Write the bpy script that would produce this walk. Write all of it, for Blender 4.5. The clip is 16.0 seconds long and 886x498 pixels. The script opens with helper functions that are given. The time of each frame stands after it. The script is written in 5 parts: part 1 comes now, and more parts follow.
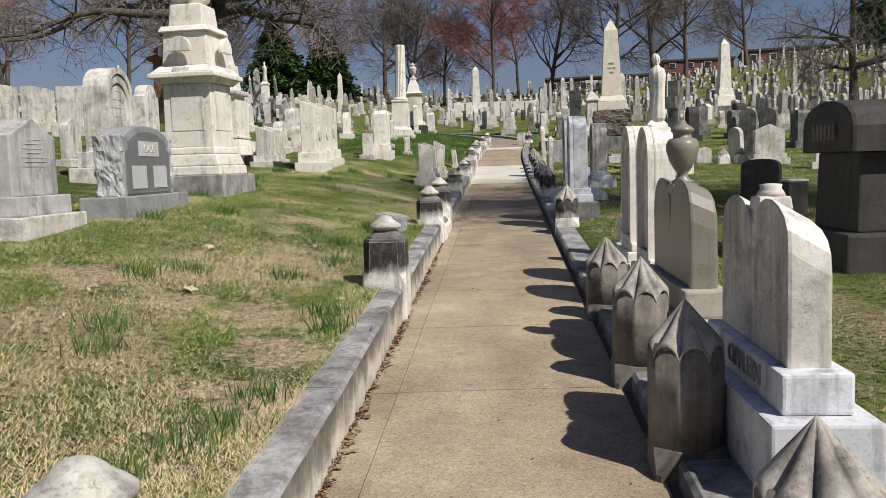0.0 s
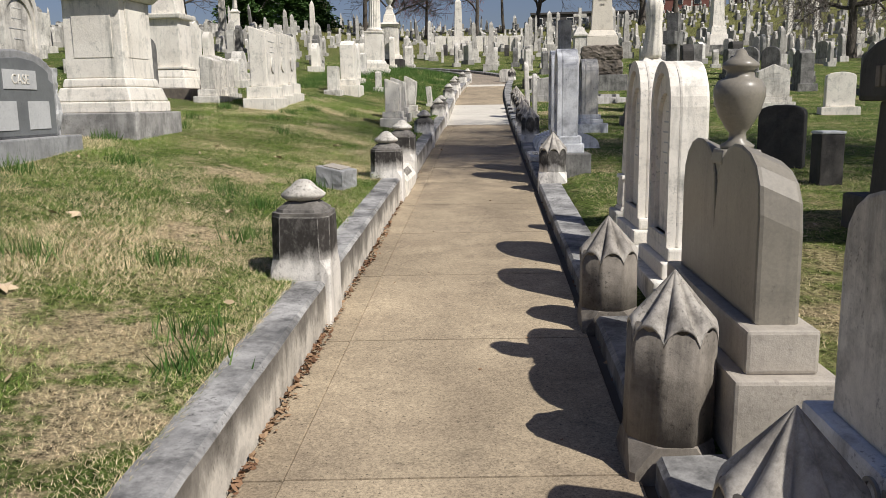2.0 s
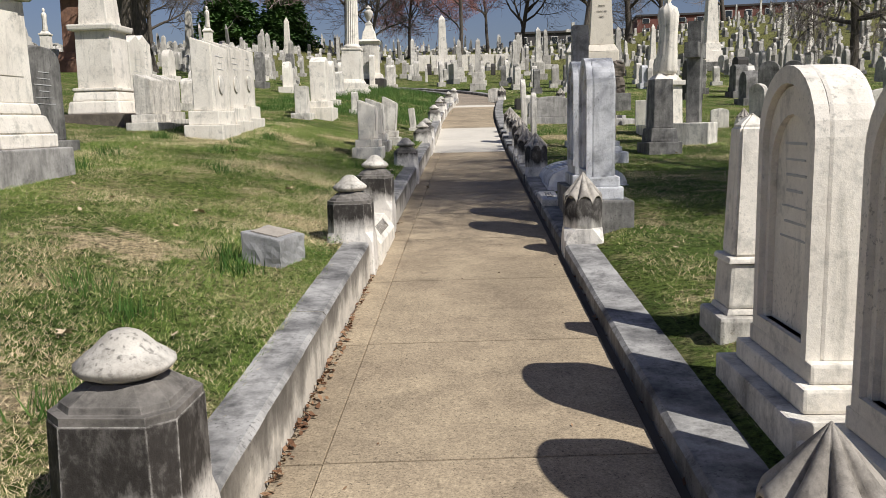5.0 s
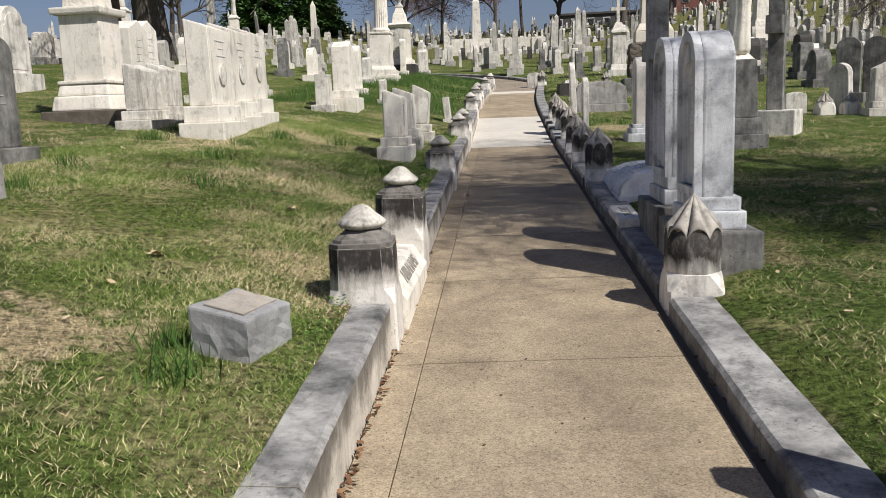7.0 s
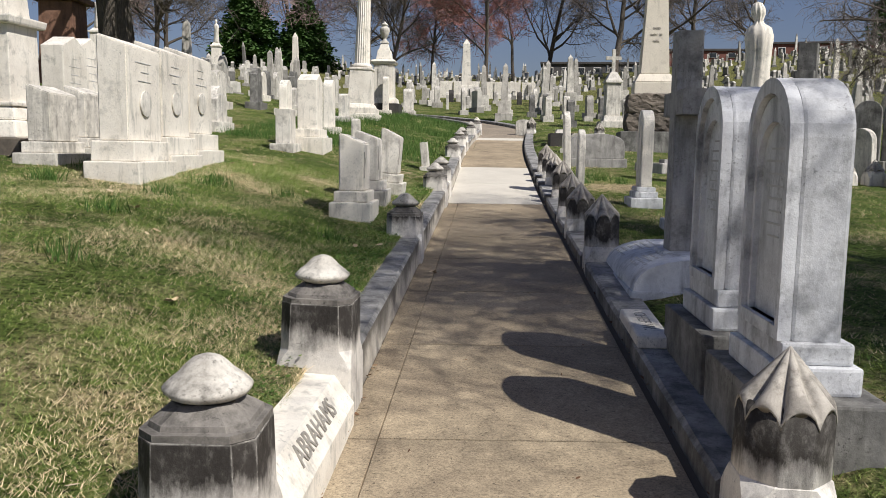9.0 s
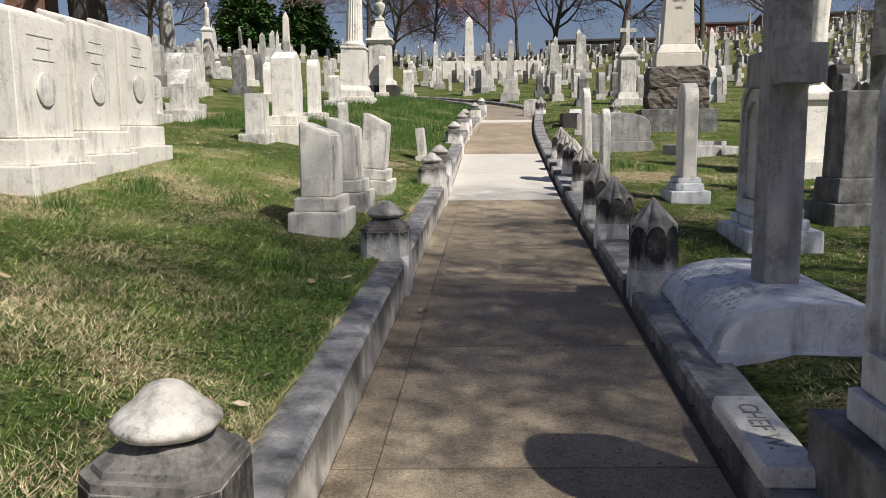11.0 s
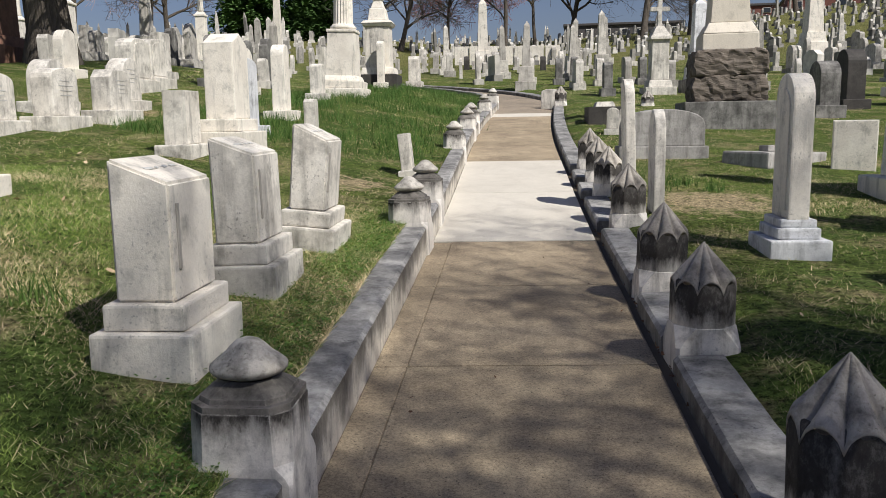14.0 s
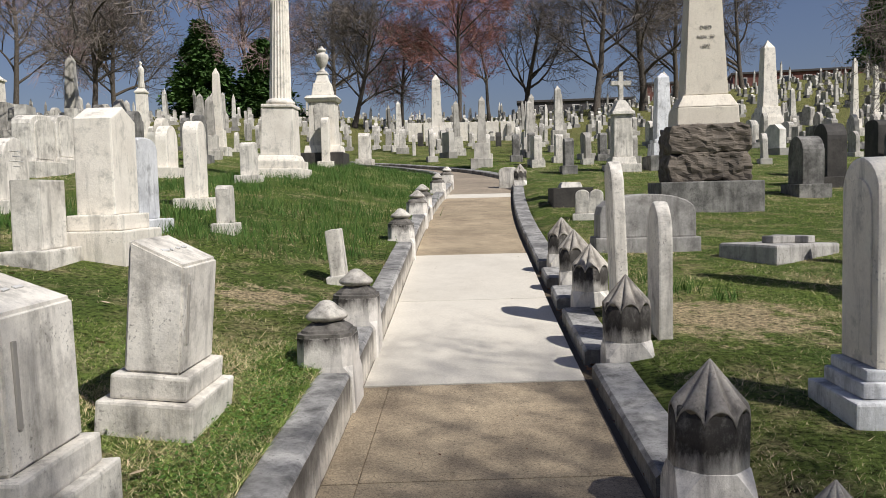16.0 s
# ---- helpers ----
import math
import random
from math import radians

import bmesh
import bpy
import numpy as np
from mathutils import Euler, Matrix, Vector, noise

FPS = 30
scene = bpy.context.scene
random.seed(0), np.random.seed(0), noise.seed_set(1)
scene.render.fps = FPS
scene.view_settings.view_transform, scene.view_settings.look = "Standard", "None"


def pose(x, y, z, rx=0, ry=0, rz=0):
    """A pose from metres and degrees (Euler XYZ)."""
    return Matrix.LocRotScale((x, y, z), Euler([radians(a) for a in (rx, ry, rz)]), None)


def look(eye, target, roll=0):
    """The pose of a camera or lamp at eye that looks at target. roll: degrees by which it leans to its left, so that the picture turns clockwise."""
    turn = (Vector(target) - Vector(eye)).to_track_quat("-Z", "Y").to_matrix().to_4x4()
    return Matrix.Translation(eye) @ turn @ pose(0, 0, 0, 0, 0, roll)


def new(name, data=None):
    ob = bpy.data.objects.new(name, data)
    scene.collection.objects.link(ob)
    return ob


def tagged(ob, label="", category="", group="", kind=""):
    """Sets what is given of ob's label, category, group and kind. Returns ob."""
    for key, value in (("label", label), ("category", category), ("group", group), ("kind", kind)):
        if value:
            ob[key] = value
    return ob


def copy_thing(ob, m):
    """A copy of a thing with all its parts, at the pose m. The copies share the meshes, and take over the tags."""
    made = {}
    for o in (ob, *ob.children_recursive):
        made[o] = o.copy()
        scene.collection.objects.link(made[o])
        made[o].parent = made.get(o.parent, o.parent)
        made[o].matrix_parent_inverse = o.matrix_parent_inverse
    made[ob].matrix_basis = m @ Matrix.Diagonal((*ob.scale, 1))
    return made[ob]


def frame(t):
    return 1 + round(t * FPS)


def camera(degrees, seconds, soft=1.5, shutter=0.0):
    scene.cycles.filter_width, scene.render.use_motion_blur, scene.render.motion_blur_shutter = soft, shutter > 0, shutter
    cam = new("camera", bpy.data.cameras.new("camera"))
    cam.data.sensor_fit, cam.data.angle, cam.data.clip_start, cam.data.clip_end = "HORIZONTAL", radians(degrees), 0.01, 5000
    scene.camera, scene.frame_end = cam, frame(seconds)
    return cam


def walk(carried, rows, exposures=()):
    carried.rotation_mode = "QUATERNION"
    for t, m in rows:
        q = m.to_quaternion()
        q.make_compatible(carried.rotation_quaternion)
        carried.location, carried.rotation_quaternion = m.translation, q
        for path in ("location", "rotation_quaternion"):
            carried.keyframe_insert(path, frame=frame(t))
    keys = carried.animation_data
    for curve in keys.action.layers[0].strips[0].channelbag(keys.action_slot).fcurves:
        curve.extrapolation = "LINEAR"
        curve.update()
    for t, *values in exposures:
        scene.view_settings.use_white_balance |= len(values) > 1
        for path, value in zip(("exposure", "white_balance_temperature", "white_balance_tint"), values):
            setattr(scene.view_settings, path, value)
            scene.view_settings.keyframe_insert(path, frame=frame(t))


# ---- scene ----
cam = camera(56.8, 16.0, 0.7)
PATH = [
    (0, (0.2, 0.203, 1.383), (0.161, 2.193, 1.186), -1.9),
    (0.5, (0.349, 0.655, 1.387), (0.316, 2.644, 1.175), -0.3),
    (1, (0.301, 1.12, 1.385), (0.239, 3.102, 1.128), -1.4),
    (1.5, (0.324, 1.581, 1.398), (0.36, 3.558, 1.101), -2.8),
    (2, (0.408, 2.023, 1.435), (0.411, 3.992, 1.086), -0.9),
    (2.5, (0.316, 2.517, 1.449), (0.31, 4.486, 1.1), -2.3),
    (3, (0.331, 2.938, 1.449), (0.243, 4.905, 1.099), -3.0),
    (3.5, (0.382, 3.345, 1.485), (0.252, 5.305, 1.11), -0.8),
    (4, (0.329, 3.81, 1.524), (0.338, 5.782, 1.196), -1.1),
    (4.5, (0.405, 4.228, 1.516), (0.451, 6.205, 1.217), -1.2),
    (7, (0.348, 6.609, 1.626), (0.303, 8.58, 1.291), -2.2),
    (7.5, (0.416, 7.075, 1.679), (0.369, 9.049, 1.365), -0.6),
    (8, (0.375, 7.562, 1.734), (0.466, 9.545, 1.488), -0.5),
    (8.5, (0.474, 8.077, 1.721), (0.565, 10.062, 1.487), 0.2),
    (9, (0.497, 8.552, 1.742), (0.498, 10.538, 1.502), 0.9),
    (11.5, (0.606, 11.083, 1.837), (0.601, 13.06, 1.534), -0.9),
    (12, (0.623, 11.644, 1.882), (0.703, 13.616, 1.555), -1.9),
    (12.5, (0.776, 12.189, 1.904), (0.876, 14.159, 1.572), -0.9),
    (13, (0.772, 12.64, 1.928), (0.866, 14.611, 1.6), -0.4),
    (13.5, (0.786, 13.18, 1.973), (0.875, 15.156, 1.675), -2.1),
    (14, (0.862, 13.668, 2.029), (0.801, 15.642, 1.716), -0.9),
    (14.5, (0.774, 14.168, 2.095), (0.706, 16.15, 1.839), -2.0),
    (15, (0.917, 14.696, 2.098), (0.855, 16.687, 1.926), -1.2),
    (15.5, (1.004, 15.17, 2.145), (0.954, 17.162, 1.972), 0.1),
    (16, (0.969, 15.646, 2.187), (1.014, 17.64, 2.05), -1.4),
]
walk(cam, [(t, look(eye, target, roll)) for t, eye, target, roll in PATH], [(0, -0.2), (2.5, -0.12), (9, -0.12), (11.5, -0.08), (16, -0.14)])

# ---- light ----
SUN_AZ, SUN_EL = radians(133), radians(49)
world = bpy.data.worlds.new("sky")
scene.world = world
world.use_nodes = True
wn = world.node_tree
sky = wn.nodes.new("ShaderNodeTexSky")
sky.sky_type, sky.sun_disc = "NISHITA", False
sky.sun_elevation, sky.sun_rotation = SUN_EL, SUN_AZ
sky.air_density, sky.dust_density, sky.ozone_density = 1.0, 1.5, 1.0
tone = wn.nodes.new("ShaderNodeMix")
tone.data_type, tone.blend_type = "RGBA", "MULTIPLY"
tone.inputs["Factor"].default_value = 1.0
tone.inputs["B"].default_value = (1.14, 1.12, 1.36, 1)
wn.links.new(sky.outputs[0], tone.inputs["A"])
wn.links.new(tone.outputs["Result"], wn.nodes["Background"].inputs[0])
wn.nodes["Background"].inputs[1].default_value = 0.052
to_sun = Vector((math.sin(SUN_AZ) * math.cos(SUN_EL), math.cos(SUN_AZ) * math.cos(SUN_EL), math.sin(SUN_EL)))
lamp = bpy.data.lights.new("sun", "SUN")
lamp.energy, lamp.angle, lamp.color = 5.75, radians(0.5), (1.0, 0.96, 0.905)
new("sun", lamp).matrix_world = look(to_sun * 60, (0, 0, 0))
scene.view_settings.exposure = 0.0


# ---- lie of the land ----
def smooth(a, b, v):
    t = min(1, max(0, (v - a) / (b - a)))
    return t * t * (3 - 2 * t)
def lane_x(y):
    """Left edge of the path, which bends to the left far ahead."""
    y = min(y, 48)
    x = -0.57 + 0.0555 * y
    if y > 27:
        x += 0.0045 * (min(y, 33) - 27) ** 2 + 0.054 * max(0, y - 33)
    if y > 36:
        x -= 0.045 * (y - 36) ** 2
    return x


LANE_W = 1.41


def lane_z(y):
    """Height of the path along the walk."""
    z = -0.13 + 0.0515 * min(y, 20)
    if y > 20:
        z += 0.0515 * (min(y, 24) - 20) + 0.00525 * (min(y, 24) - 20) ** 2
    if y > 24:
        z += 0.0905 * (min(y, 60) - 24)
    if y > 60:
        z += 0.11 * (min(y, 130) - 60)
    return z


def ground_z(x, y):
    """Height of the turf."""
    z = lane_z(y)
    u = x - lane_x(y)
    if u < 0:
        z += 0.25 + 0.45 * smooth(0.1, 3.5, -u) + 0.9 * smooth(3, 13, -u)
        z -= 0.2 * smooth(26, 40, y)
    else:
        z += 0.09 + 0.07 * smooth(1.72, 1.98, u)
        z += 5.6 * smooth(6, 75, x) * smooth(40, 130, y)
    return z


# ---- materials ----
def mat(name, base, rough=0.8, spec=0.3):
    m = bpy.data.materials.new(name)
    m.use_nodes = True
    nt = m.node_tree
    b = nt.nodes["Principled BSDF"]
    b.inputs["Base Color"].default_value = (*base, 1)
    b.inputs["Roughness"].default_value = rough
    b.inputs["Specular IOR Level"].default_value = spec
    return m, nt, b


def coords(nt, kind="Object"):
    return nt.nodes.new("ShaderNodeTexCoord").outputs[kind]


def position(nt):
    return nt.nodes.new("ShaderNodeNewGeometry").outputs["Position"]


def mapped(nt, vec, scale=(1, 1, 1), shift=None):
    n = nt.nodes.new("ShaderNodeMapping")
    n.inputs["Scale"].default_value = scale
    nt.links.new(vec, n.inputs["Vector"])
    if shift is not None:
        nt.links.new(shift, n.inputs["Location"])
    return n.outputs[0]


def noisy(nt, vec, scale, detail=4, rough=0.6):
    n = nt.nodes.new("ShaderNodeTexNoise")
    n.inputs["Scale"].default_value, n.inputs["Detail"].default_value, n.inputs["Roughness"].default_value = scale, detail, rough
    nt.links.new(vec, n.inputs["Vector"])
    return n.outputs["Fac"]


def ramp(nt, fac, *stops):
    n = nt.nodes.new("ShaderNodeValToRGB")
    while len(n.color_ramp.elements) < len(stops):
        n.color_ramp.elements.new(0.5)
    for e, (at, c) in zip(n.color_ramp.elements, stops):
        e.position = at
        e.color = (*c, 1) if isinstance(c, tuple) else (c, c, c, 1)
    nt.links.new(fac, n.inputs[0])
    return n.outputs[0]


def mix(nt, a, b, fac, how="MIX"):
    n = nt.nodes.new("ShaderNodeMix")
    n.data_type, n.blend_type = "RGBA", how
    for sock, v in ((n.inputs["Factor"], fac), (n.inputs["A"], a), (n.inputs["B"], b)):
        if isinstance(v, bpy.types.NodeSocket):
            nt.links.new(v, sock)
        elif isinstance(v, tuple):
            sock.default_value = (*v, 1)
        else:
            sock.default_value = v
    return n.outputs["Result"]


def calc(nt, how, a, b):
    n = nt.nodes.new("ShaderNodeMath")
    n.operation = how
    for sock, v in zip(n.inputs, (a, b)):
        if isinstance(v, bpy.types.NodeSocket):
            nt.links.new(v, sock)
        else:
            sock.default_value = v
    return n.outputs[0]


def relief(nt, b, height, strength=0.4, distance=0.01):
    n = nt.nodes.new("ShaderNodeBump")
    n.inputs["Strength"].default_value, n.inputs["Distance"].default_value = strength, distance
    nt.links.new(height, n.inputs["Height"])
    nt.links.new(n.outputs[0], b.inputs["Normal"])


def stone_mat(name, light, mid, dark, grime=0.5, streak=0.5, rough=0.75, vary=0.15, grain=220, band=None, worn=0.0, blotch=4.5, tide=None):
    """Weathered stone: cloudy base, dark grime in patches, streaks running down, fine lichen specks."""
    m, nt, b = mat(name, light, rough)
    pos = position(nt)
    rnd = nt.nodes.new("ShaderNodeObjectInfo").outputs["Random"]
    cloud = noisy(nt, pos, 2.6, 6, 0.65)
    col = ramp(nt, cloud, (0.35, mid), (0.62, light))
    patch = ramp(nt, noisy(nt, pos, blotch, 8, 0.7), (0.57 - 0.17 * grime, 0.0), (0.78 - 0.12 * grime, 1.0))
    run = ramp(nt, noisy(nt, mapped(nt, pos, (6, 6, 0.8)), 1.6, 5, 0.65), (0.57 - 0.16 * streak, 0.0), (0.78 - 0.1 * streak, 1.0))
    col = mix(nt, col, dark, calc(nt, "MULTIPLY", patch, 0.75))
    col = mix(nt, col, dark, calc(nt, "MULTIPLY", run, 0.6))
    if band is not None:
        z = nt.nodes.new("ShaderNodeSeparateXYZ")
        nt.links.new(coords(nt), z.inputs[0])
        h = calc(nt, "ADD", z.outputs["Z"], calc(nt, "MULTIPLY", noisy(nt, mapped(nt, pos, (1, 1, 0.35)), 7, 6, 0.7), 0.30))
        lift = ramp(nt, h, (band[0], 0.0), (band[1], 1.0))
        soot = ramp(nt, noisy(nt, mapped(nt, pos, (1, 1, 0.6)), 16, 9, 0.8), (0.32, 1.0), (0.5, 0.97), (0.70, 0.76))
        col = mix(nt, col, dark, calc(nt, "MULTIPLY", lift, soot))
    if tide is not None:
        uv = nt.nodes.new("ShaderNodeSeparateXYZ")
        nt.links.new(coords(nt, "UV"), uv.inputs[0])
        h = calc(nt, "ADD", uv.outputs["Y"], calc(nt, "MULTIPLY", calc(nt, "SUBTRACT", noisy(nt, mapped(nt, pos, (1, 1, 0.6)), 2.6, 8, 0.7), 0.5), 2.6))
        col = mix(nt, col, dark, ramp(nt, h, (tide[0], 0.0), (tide[1], 0.62), (1.0, 0.85)))
    speck = ramp(nt, noisy(nt, pos, 55, 4, 0.75), (0.57, 0.0), (0.63, 1.0))
    speck = calc(nt, "MULTIPLY", speck, ramp(nt, noisy(nt, pos, 3.3, 3, 0.6), (0.44, 0.0), (0.62, 1.0)))
    col = mix(nt, col, tuple(c * 0.7 for c in dark), calc(nt, "MULTIPLY", speck, 0.4 + 0.4 * grime))
    mottle = noisy(nt, pos, 34, 9, 0.8)
    col = mix(nt, col, ramp(nt, mottle, (0.36, 0.78), (0.5, 1.0), (0.66, 1.08)), 0.35 + 0.5 * grime, "MULTIPLY")
    if worn:
        bev = nt.nodes.new("ShaderNodeBevel")
        bev.samples = 4
        bev.inputs["Radius"].default_value = 0.009
        dot = nt.nodes.new("ShaderNodeVectorMath")
        dot.operation = "DOT_PRODUCT"
        nt.links.new(bev.outputs[0], dot.inputs[0])
        nt.links.new(nt.nodes.new("ShaderNodeNewGeometry").outputs["Normal"], dot.inputs[1])
        edge = ramp(nt, calc(nt, "SUBTRACT", 1.0, dot.outputs["Value"]), (0.01, 0.0), (0.07, worn))
        col = mix(nt, col, light, calc(nt, "MULTIPLY", edge, ramp(nt, noisy(nt, pos, 22, 5, 0.7), (0.4, 0.1), (0.6, 1.0))))
    fine = noisy(nt, pos, grain, 3, 0.7)
    col = mix(nt, col, ramp(nt, fine, (0.2, 0.72), (0.8, 1.15)), 0.55, "MULTIPLY")
    col = mix(nt, col, ramp(nt, rnd, (0, 1.0 - vary), (1, 1.0)), 1.0, "MULTIPLY")
    nt.links.new(col, b.inputs["Base Color"])
    relief(nt, b, calc(nt, "ADD", calc(nt, "MULTIPLY", fine, 0.12), noisy(nt, pos, 26, 5, 0.7)), 0.4 if rough > 0.5 else 0.08, 0.008)
    return m


WHITE = stone_mat("white_marble", (0.91, 0.86, 0.76), (0.77, 0.715, 0.625), (0.12, 0.13, 0.115), 0.14, 0.16)
WORN = stone_mat("worn_marble", (0.84, 0.80, 0.72), (0.60, 0.565, 0.50), (0.085, 0.08, 0.072), 0.42, 0.5)
BLUISH = stone_mat("blue_grey_marble", (0.84, 0.85, 0.86), (0.60, 0.61, 0.63), (0.085, 0.085, 0.086), 0.28, 0.36)
WEATHERED = stone_mat("weathered_grey_marble", (0.50, 0.48, 0.45), (0.30, 0.29, 0.275), (0.07, 0.066, 0.06), 0.4, 0.6)
GREY_STONE = stone_mat("grey_marble", (0.60, 0.58, 0.55), (0.42, 0.405, 0.385), (0.1, 0.096, 0.09), 0.3, 0.45)
GRIMY = stone_mat("grimy_marble", (0.36, 0.35, 0.325), (0.16, 0.155, 0.145), (0.04, 0.038, 0.035), 0.8, 0.75)
POST = stone_mat("post_marble", (0.82, 0.78, 0.71), (0.68, 0.64, 0.58), (0.026, 0.022, 0.019), 0.16, 0.3, band=(0.47, 0.57), worn=0.7)
FLUTED = stone_mat("fluted_post_marble", (0.86, 0.82, 0.75), (0.72, 0.68, 0.61), (0.026, 0.022, 0.018), 0.3, 0.4, band=(0.35, 0.45), worn=0.5)
SPIRE = stone_mat("spire_marble", (0.54, 0.50, 0.44), (0.32, 0.29, 0.25), (0.04, 0.034, 0.028), 0.5, 0.6, worn=0.6, blotch=12)
FLUTED_OLD = stone_mat("old_fluted_post_marble", (0.30, 0.265, 0.22), (0.15, 0.13, 0.108), (0.028, 0.024, 0.02), 0.45, 0.7, worn=0.7)
CAP = stone_mat("cap_marble", (0.80, 0.76, 0.68), (0.42, 0.39, 0.34), (0.05, 0.045, 0.038), 0.6, 0.35, worn=0.4, blotch=17)
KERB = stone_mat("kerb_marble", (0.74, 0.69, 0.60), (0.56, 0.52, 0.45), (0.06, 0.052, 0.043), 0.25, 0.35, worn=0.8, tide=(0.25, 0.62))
SOOTY = stone_mat("sooty_marble", (0.26, 0.24, 0.215), (0.10, 0.093, 0.083), (0.03, 0.028, 0.025), 0.6, 0.5, worn=0.8, blotch=14)
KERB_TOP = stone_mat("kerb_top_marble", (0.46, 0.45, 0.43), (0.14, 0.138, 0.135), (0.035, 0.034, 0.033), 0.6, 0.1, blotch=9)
GRANITE = stone_mat("grey_granite", (0.38, 0.38, 0.375), (0.28, 0.28, 0.278), (0.12, 0.12, 0.12), 0.25, 0.2, 0.55, 0.05, 130)
ROCK = stone_mat("rock_faced_granite", (0.52, 0.52, 0.51), (0.40, 0.40, 0.39), (0.16, 0.16, 0.16), 0.3, 0.15, 0.8, 0.05, 130)
PALE_GRANITE = stone_mat("pale_granite", (0.56, 0.56, 0.55), (0.50, 0.50, 0.49), (0.3, 0.3, 0.3), 0.1, 0.05, 0.5, 0.02, 160)
WARM = stone_mat("warm_granite", (0.27, 0.245, 0.20), (0.22, 0.20, 0.165), (0.12, 0.11, 0.095), 0.12, 0.15, 0.35, 0.03, 90)
POLISHED = stone_mat("polished_granite", (0.19, 0.20, 0.20), (0.15, 0.155, 0.16), (0.09, 0.09, 0.095), 0.1, 0.1, 0.3, 0.02, 160)
TAN = stone_mat("tan_granite", (0.50, 0.45, 0.38), (0.38, 0.34, 0.29), (0.2, 0.18, 0.15), 0.2, 0.35, 0.6)
CREAM = stone_mat("cream_granite", (0.74, 0.68, 0.57), (0.68, 0.62, 0.52), (0.4, 0.36, 0.3), 0.1, 0.1, 0.6, 0.05, 150)
ROUGH = stone_mat("rough_brownstone", (0.22, 0.185, 0.15), (0.13, 0.108, 0.088), (0.07, 0.064, 0.056), 0.5, 0.35, 0.85)
DARK = stone_mat("dark_stone", (0.08, 0.073, 0.066), (0.05, 0.046, 0.042), (0.03, 0.029, 0.027), 0.5, 0.5, 0.7)
BROWN = stone_mat("red_brownstone", (0.27, 0.15, 0.10), (0.20, 0.11, 0.075), (0.08, 0.05, 0.04), 0.3, 0.3, 0.8)
FAR = stone_mat("far_stone", (0.80, 0.76, 0.68), (0.56, 0.53, 0.475), (0.12, 0.115, 0.105), 0.35, 0.45, 0.8, 0.5)


def concrete_mat(name, a, b_, stain, grit=0.85):
    m, nt, b = mat(name, a, 0.9, 0.2)
    pos = position(nt)
    rnd = nt.nodes.new("ShaderNodeObjectInfo").outputs["Random"]
    col = ramp(nt, noisy(nt, pos, 1.7, 7, 0.65), (0.33, b_), (0.63, a))
    blot = ramp(nt, noisy(nt, pos, 5.5, 8, 0.75), (0.5, 0.0), (0.75, 1.0))
    col = mix(nt, col, stain, calc(nt, "MULTIPLY", blot, 0.5))
    agg = noisy(nt, pos, 105, 4, 0.8)
    col = mix(nt, col, ramp(nt, agg, (0.3, 0.38), (0.5, 1.0), (0.72, 1.45)), grit, "MULTIPLY")
    col = mix(nt, col, ramp(nt, noisy(nt, pos, 46, 4, 0.75), (0.3, 0.62), (0.7, 1.2)), min(0.8, grit), "MULTIPLY")
    col = mix(nt, col, tuple(v * 0.5 for v in stain), calc(nt, "MULTIPLY", ramp(nt, noisy(nt, pos, 70, 2, 0.5), (0.66, 0.0), (0.72, 0.9)), min(1.0, grit)))
    big = noisy(nt, pos, 0.9, 5, 0.6)
    col = mix(nt, col, ramp(nt, big, (0.35, 0.8), (0.65, 1.1)), min(0.9, grit), "MULTIPLY")
    col = mix(nt, col, ramp(nt, rnd, (0, 0.9), (1, 1.04)), 1.0, "MULTIPLY")
    nt.links.new(col, b.inputs["Base Color"])
    relief(nt, b, agg, 0.3, 0.002)
    return m


PAVE = concrete_mat("old_concrete", (0.455, 0.37, 0.255), (0.30, 0.24, 0.168), (0.13, 0.105, 0.08))
PAVE_NEW = concrete_mat("new_concrete", (0.66, 0.62, 0.54), (0.60, 0.56, 0.485), (0.5, 0.465, 0.40), 0.25)
PAVE_FAR = concrete_mat("grey_concrete", (0.36, 0.30, 0.23), (0.29, 0.245, 0.19), (0.2, 0.17, 0.14))

def parched(nt, where):
    """The lawn is drier at the foot of the slope and beside the path there."""
    s = nt.nodes.new("ShaderNodeSeparateXYZ")
    nt.links.new(where, s.inputs[0])
    n = nt.nodes.new("ShaderNodeMapRange")
    n.inputs["From Min"].default_value, n.inputs["From Max"].default_value = 2.0, 10.0
    n.inputs["To Min"].default_value, n.inputs["To Max"].default_value = 0.10, 0.0
    nt.links.new(s.outputs["Y"], n.inputs["Value"])
    return n.outputs[0]


STRAW = ((-0.82, 4.0, 0.34), (-0.8, 4.7, 0.36), (-1.05, 5.45, 0.48), (-2.4, 5.9, 0.42), (-1.65, 5.6, 0.3), (-1.2, 7.5, 0.36), (-1.5, 9.9, 0.5), (3.25, 21.8, 0.75), (-0.35, 22.3, 0.45), (2.2, 9.3, 0.3))


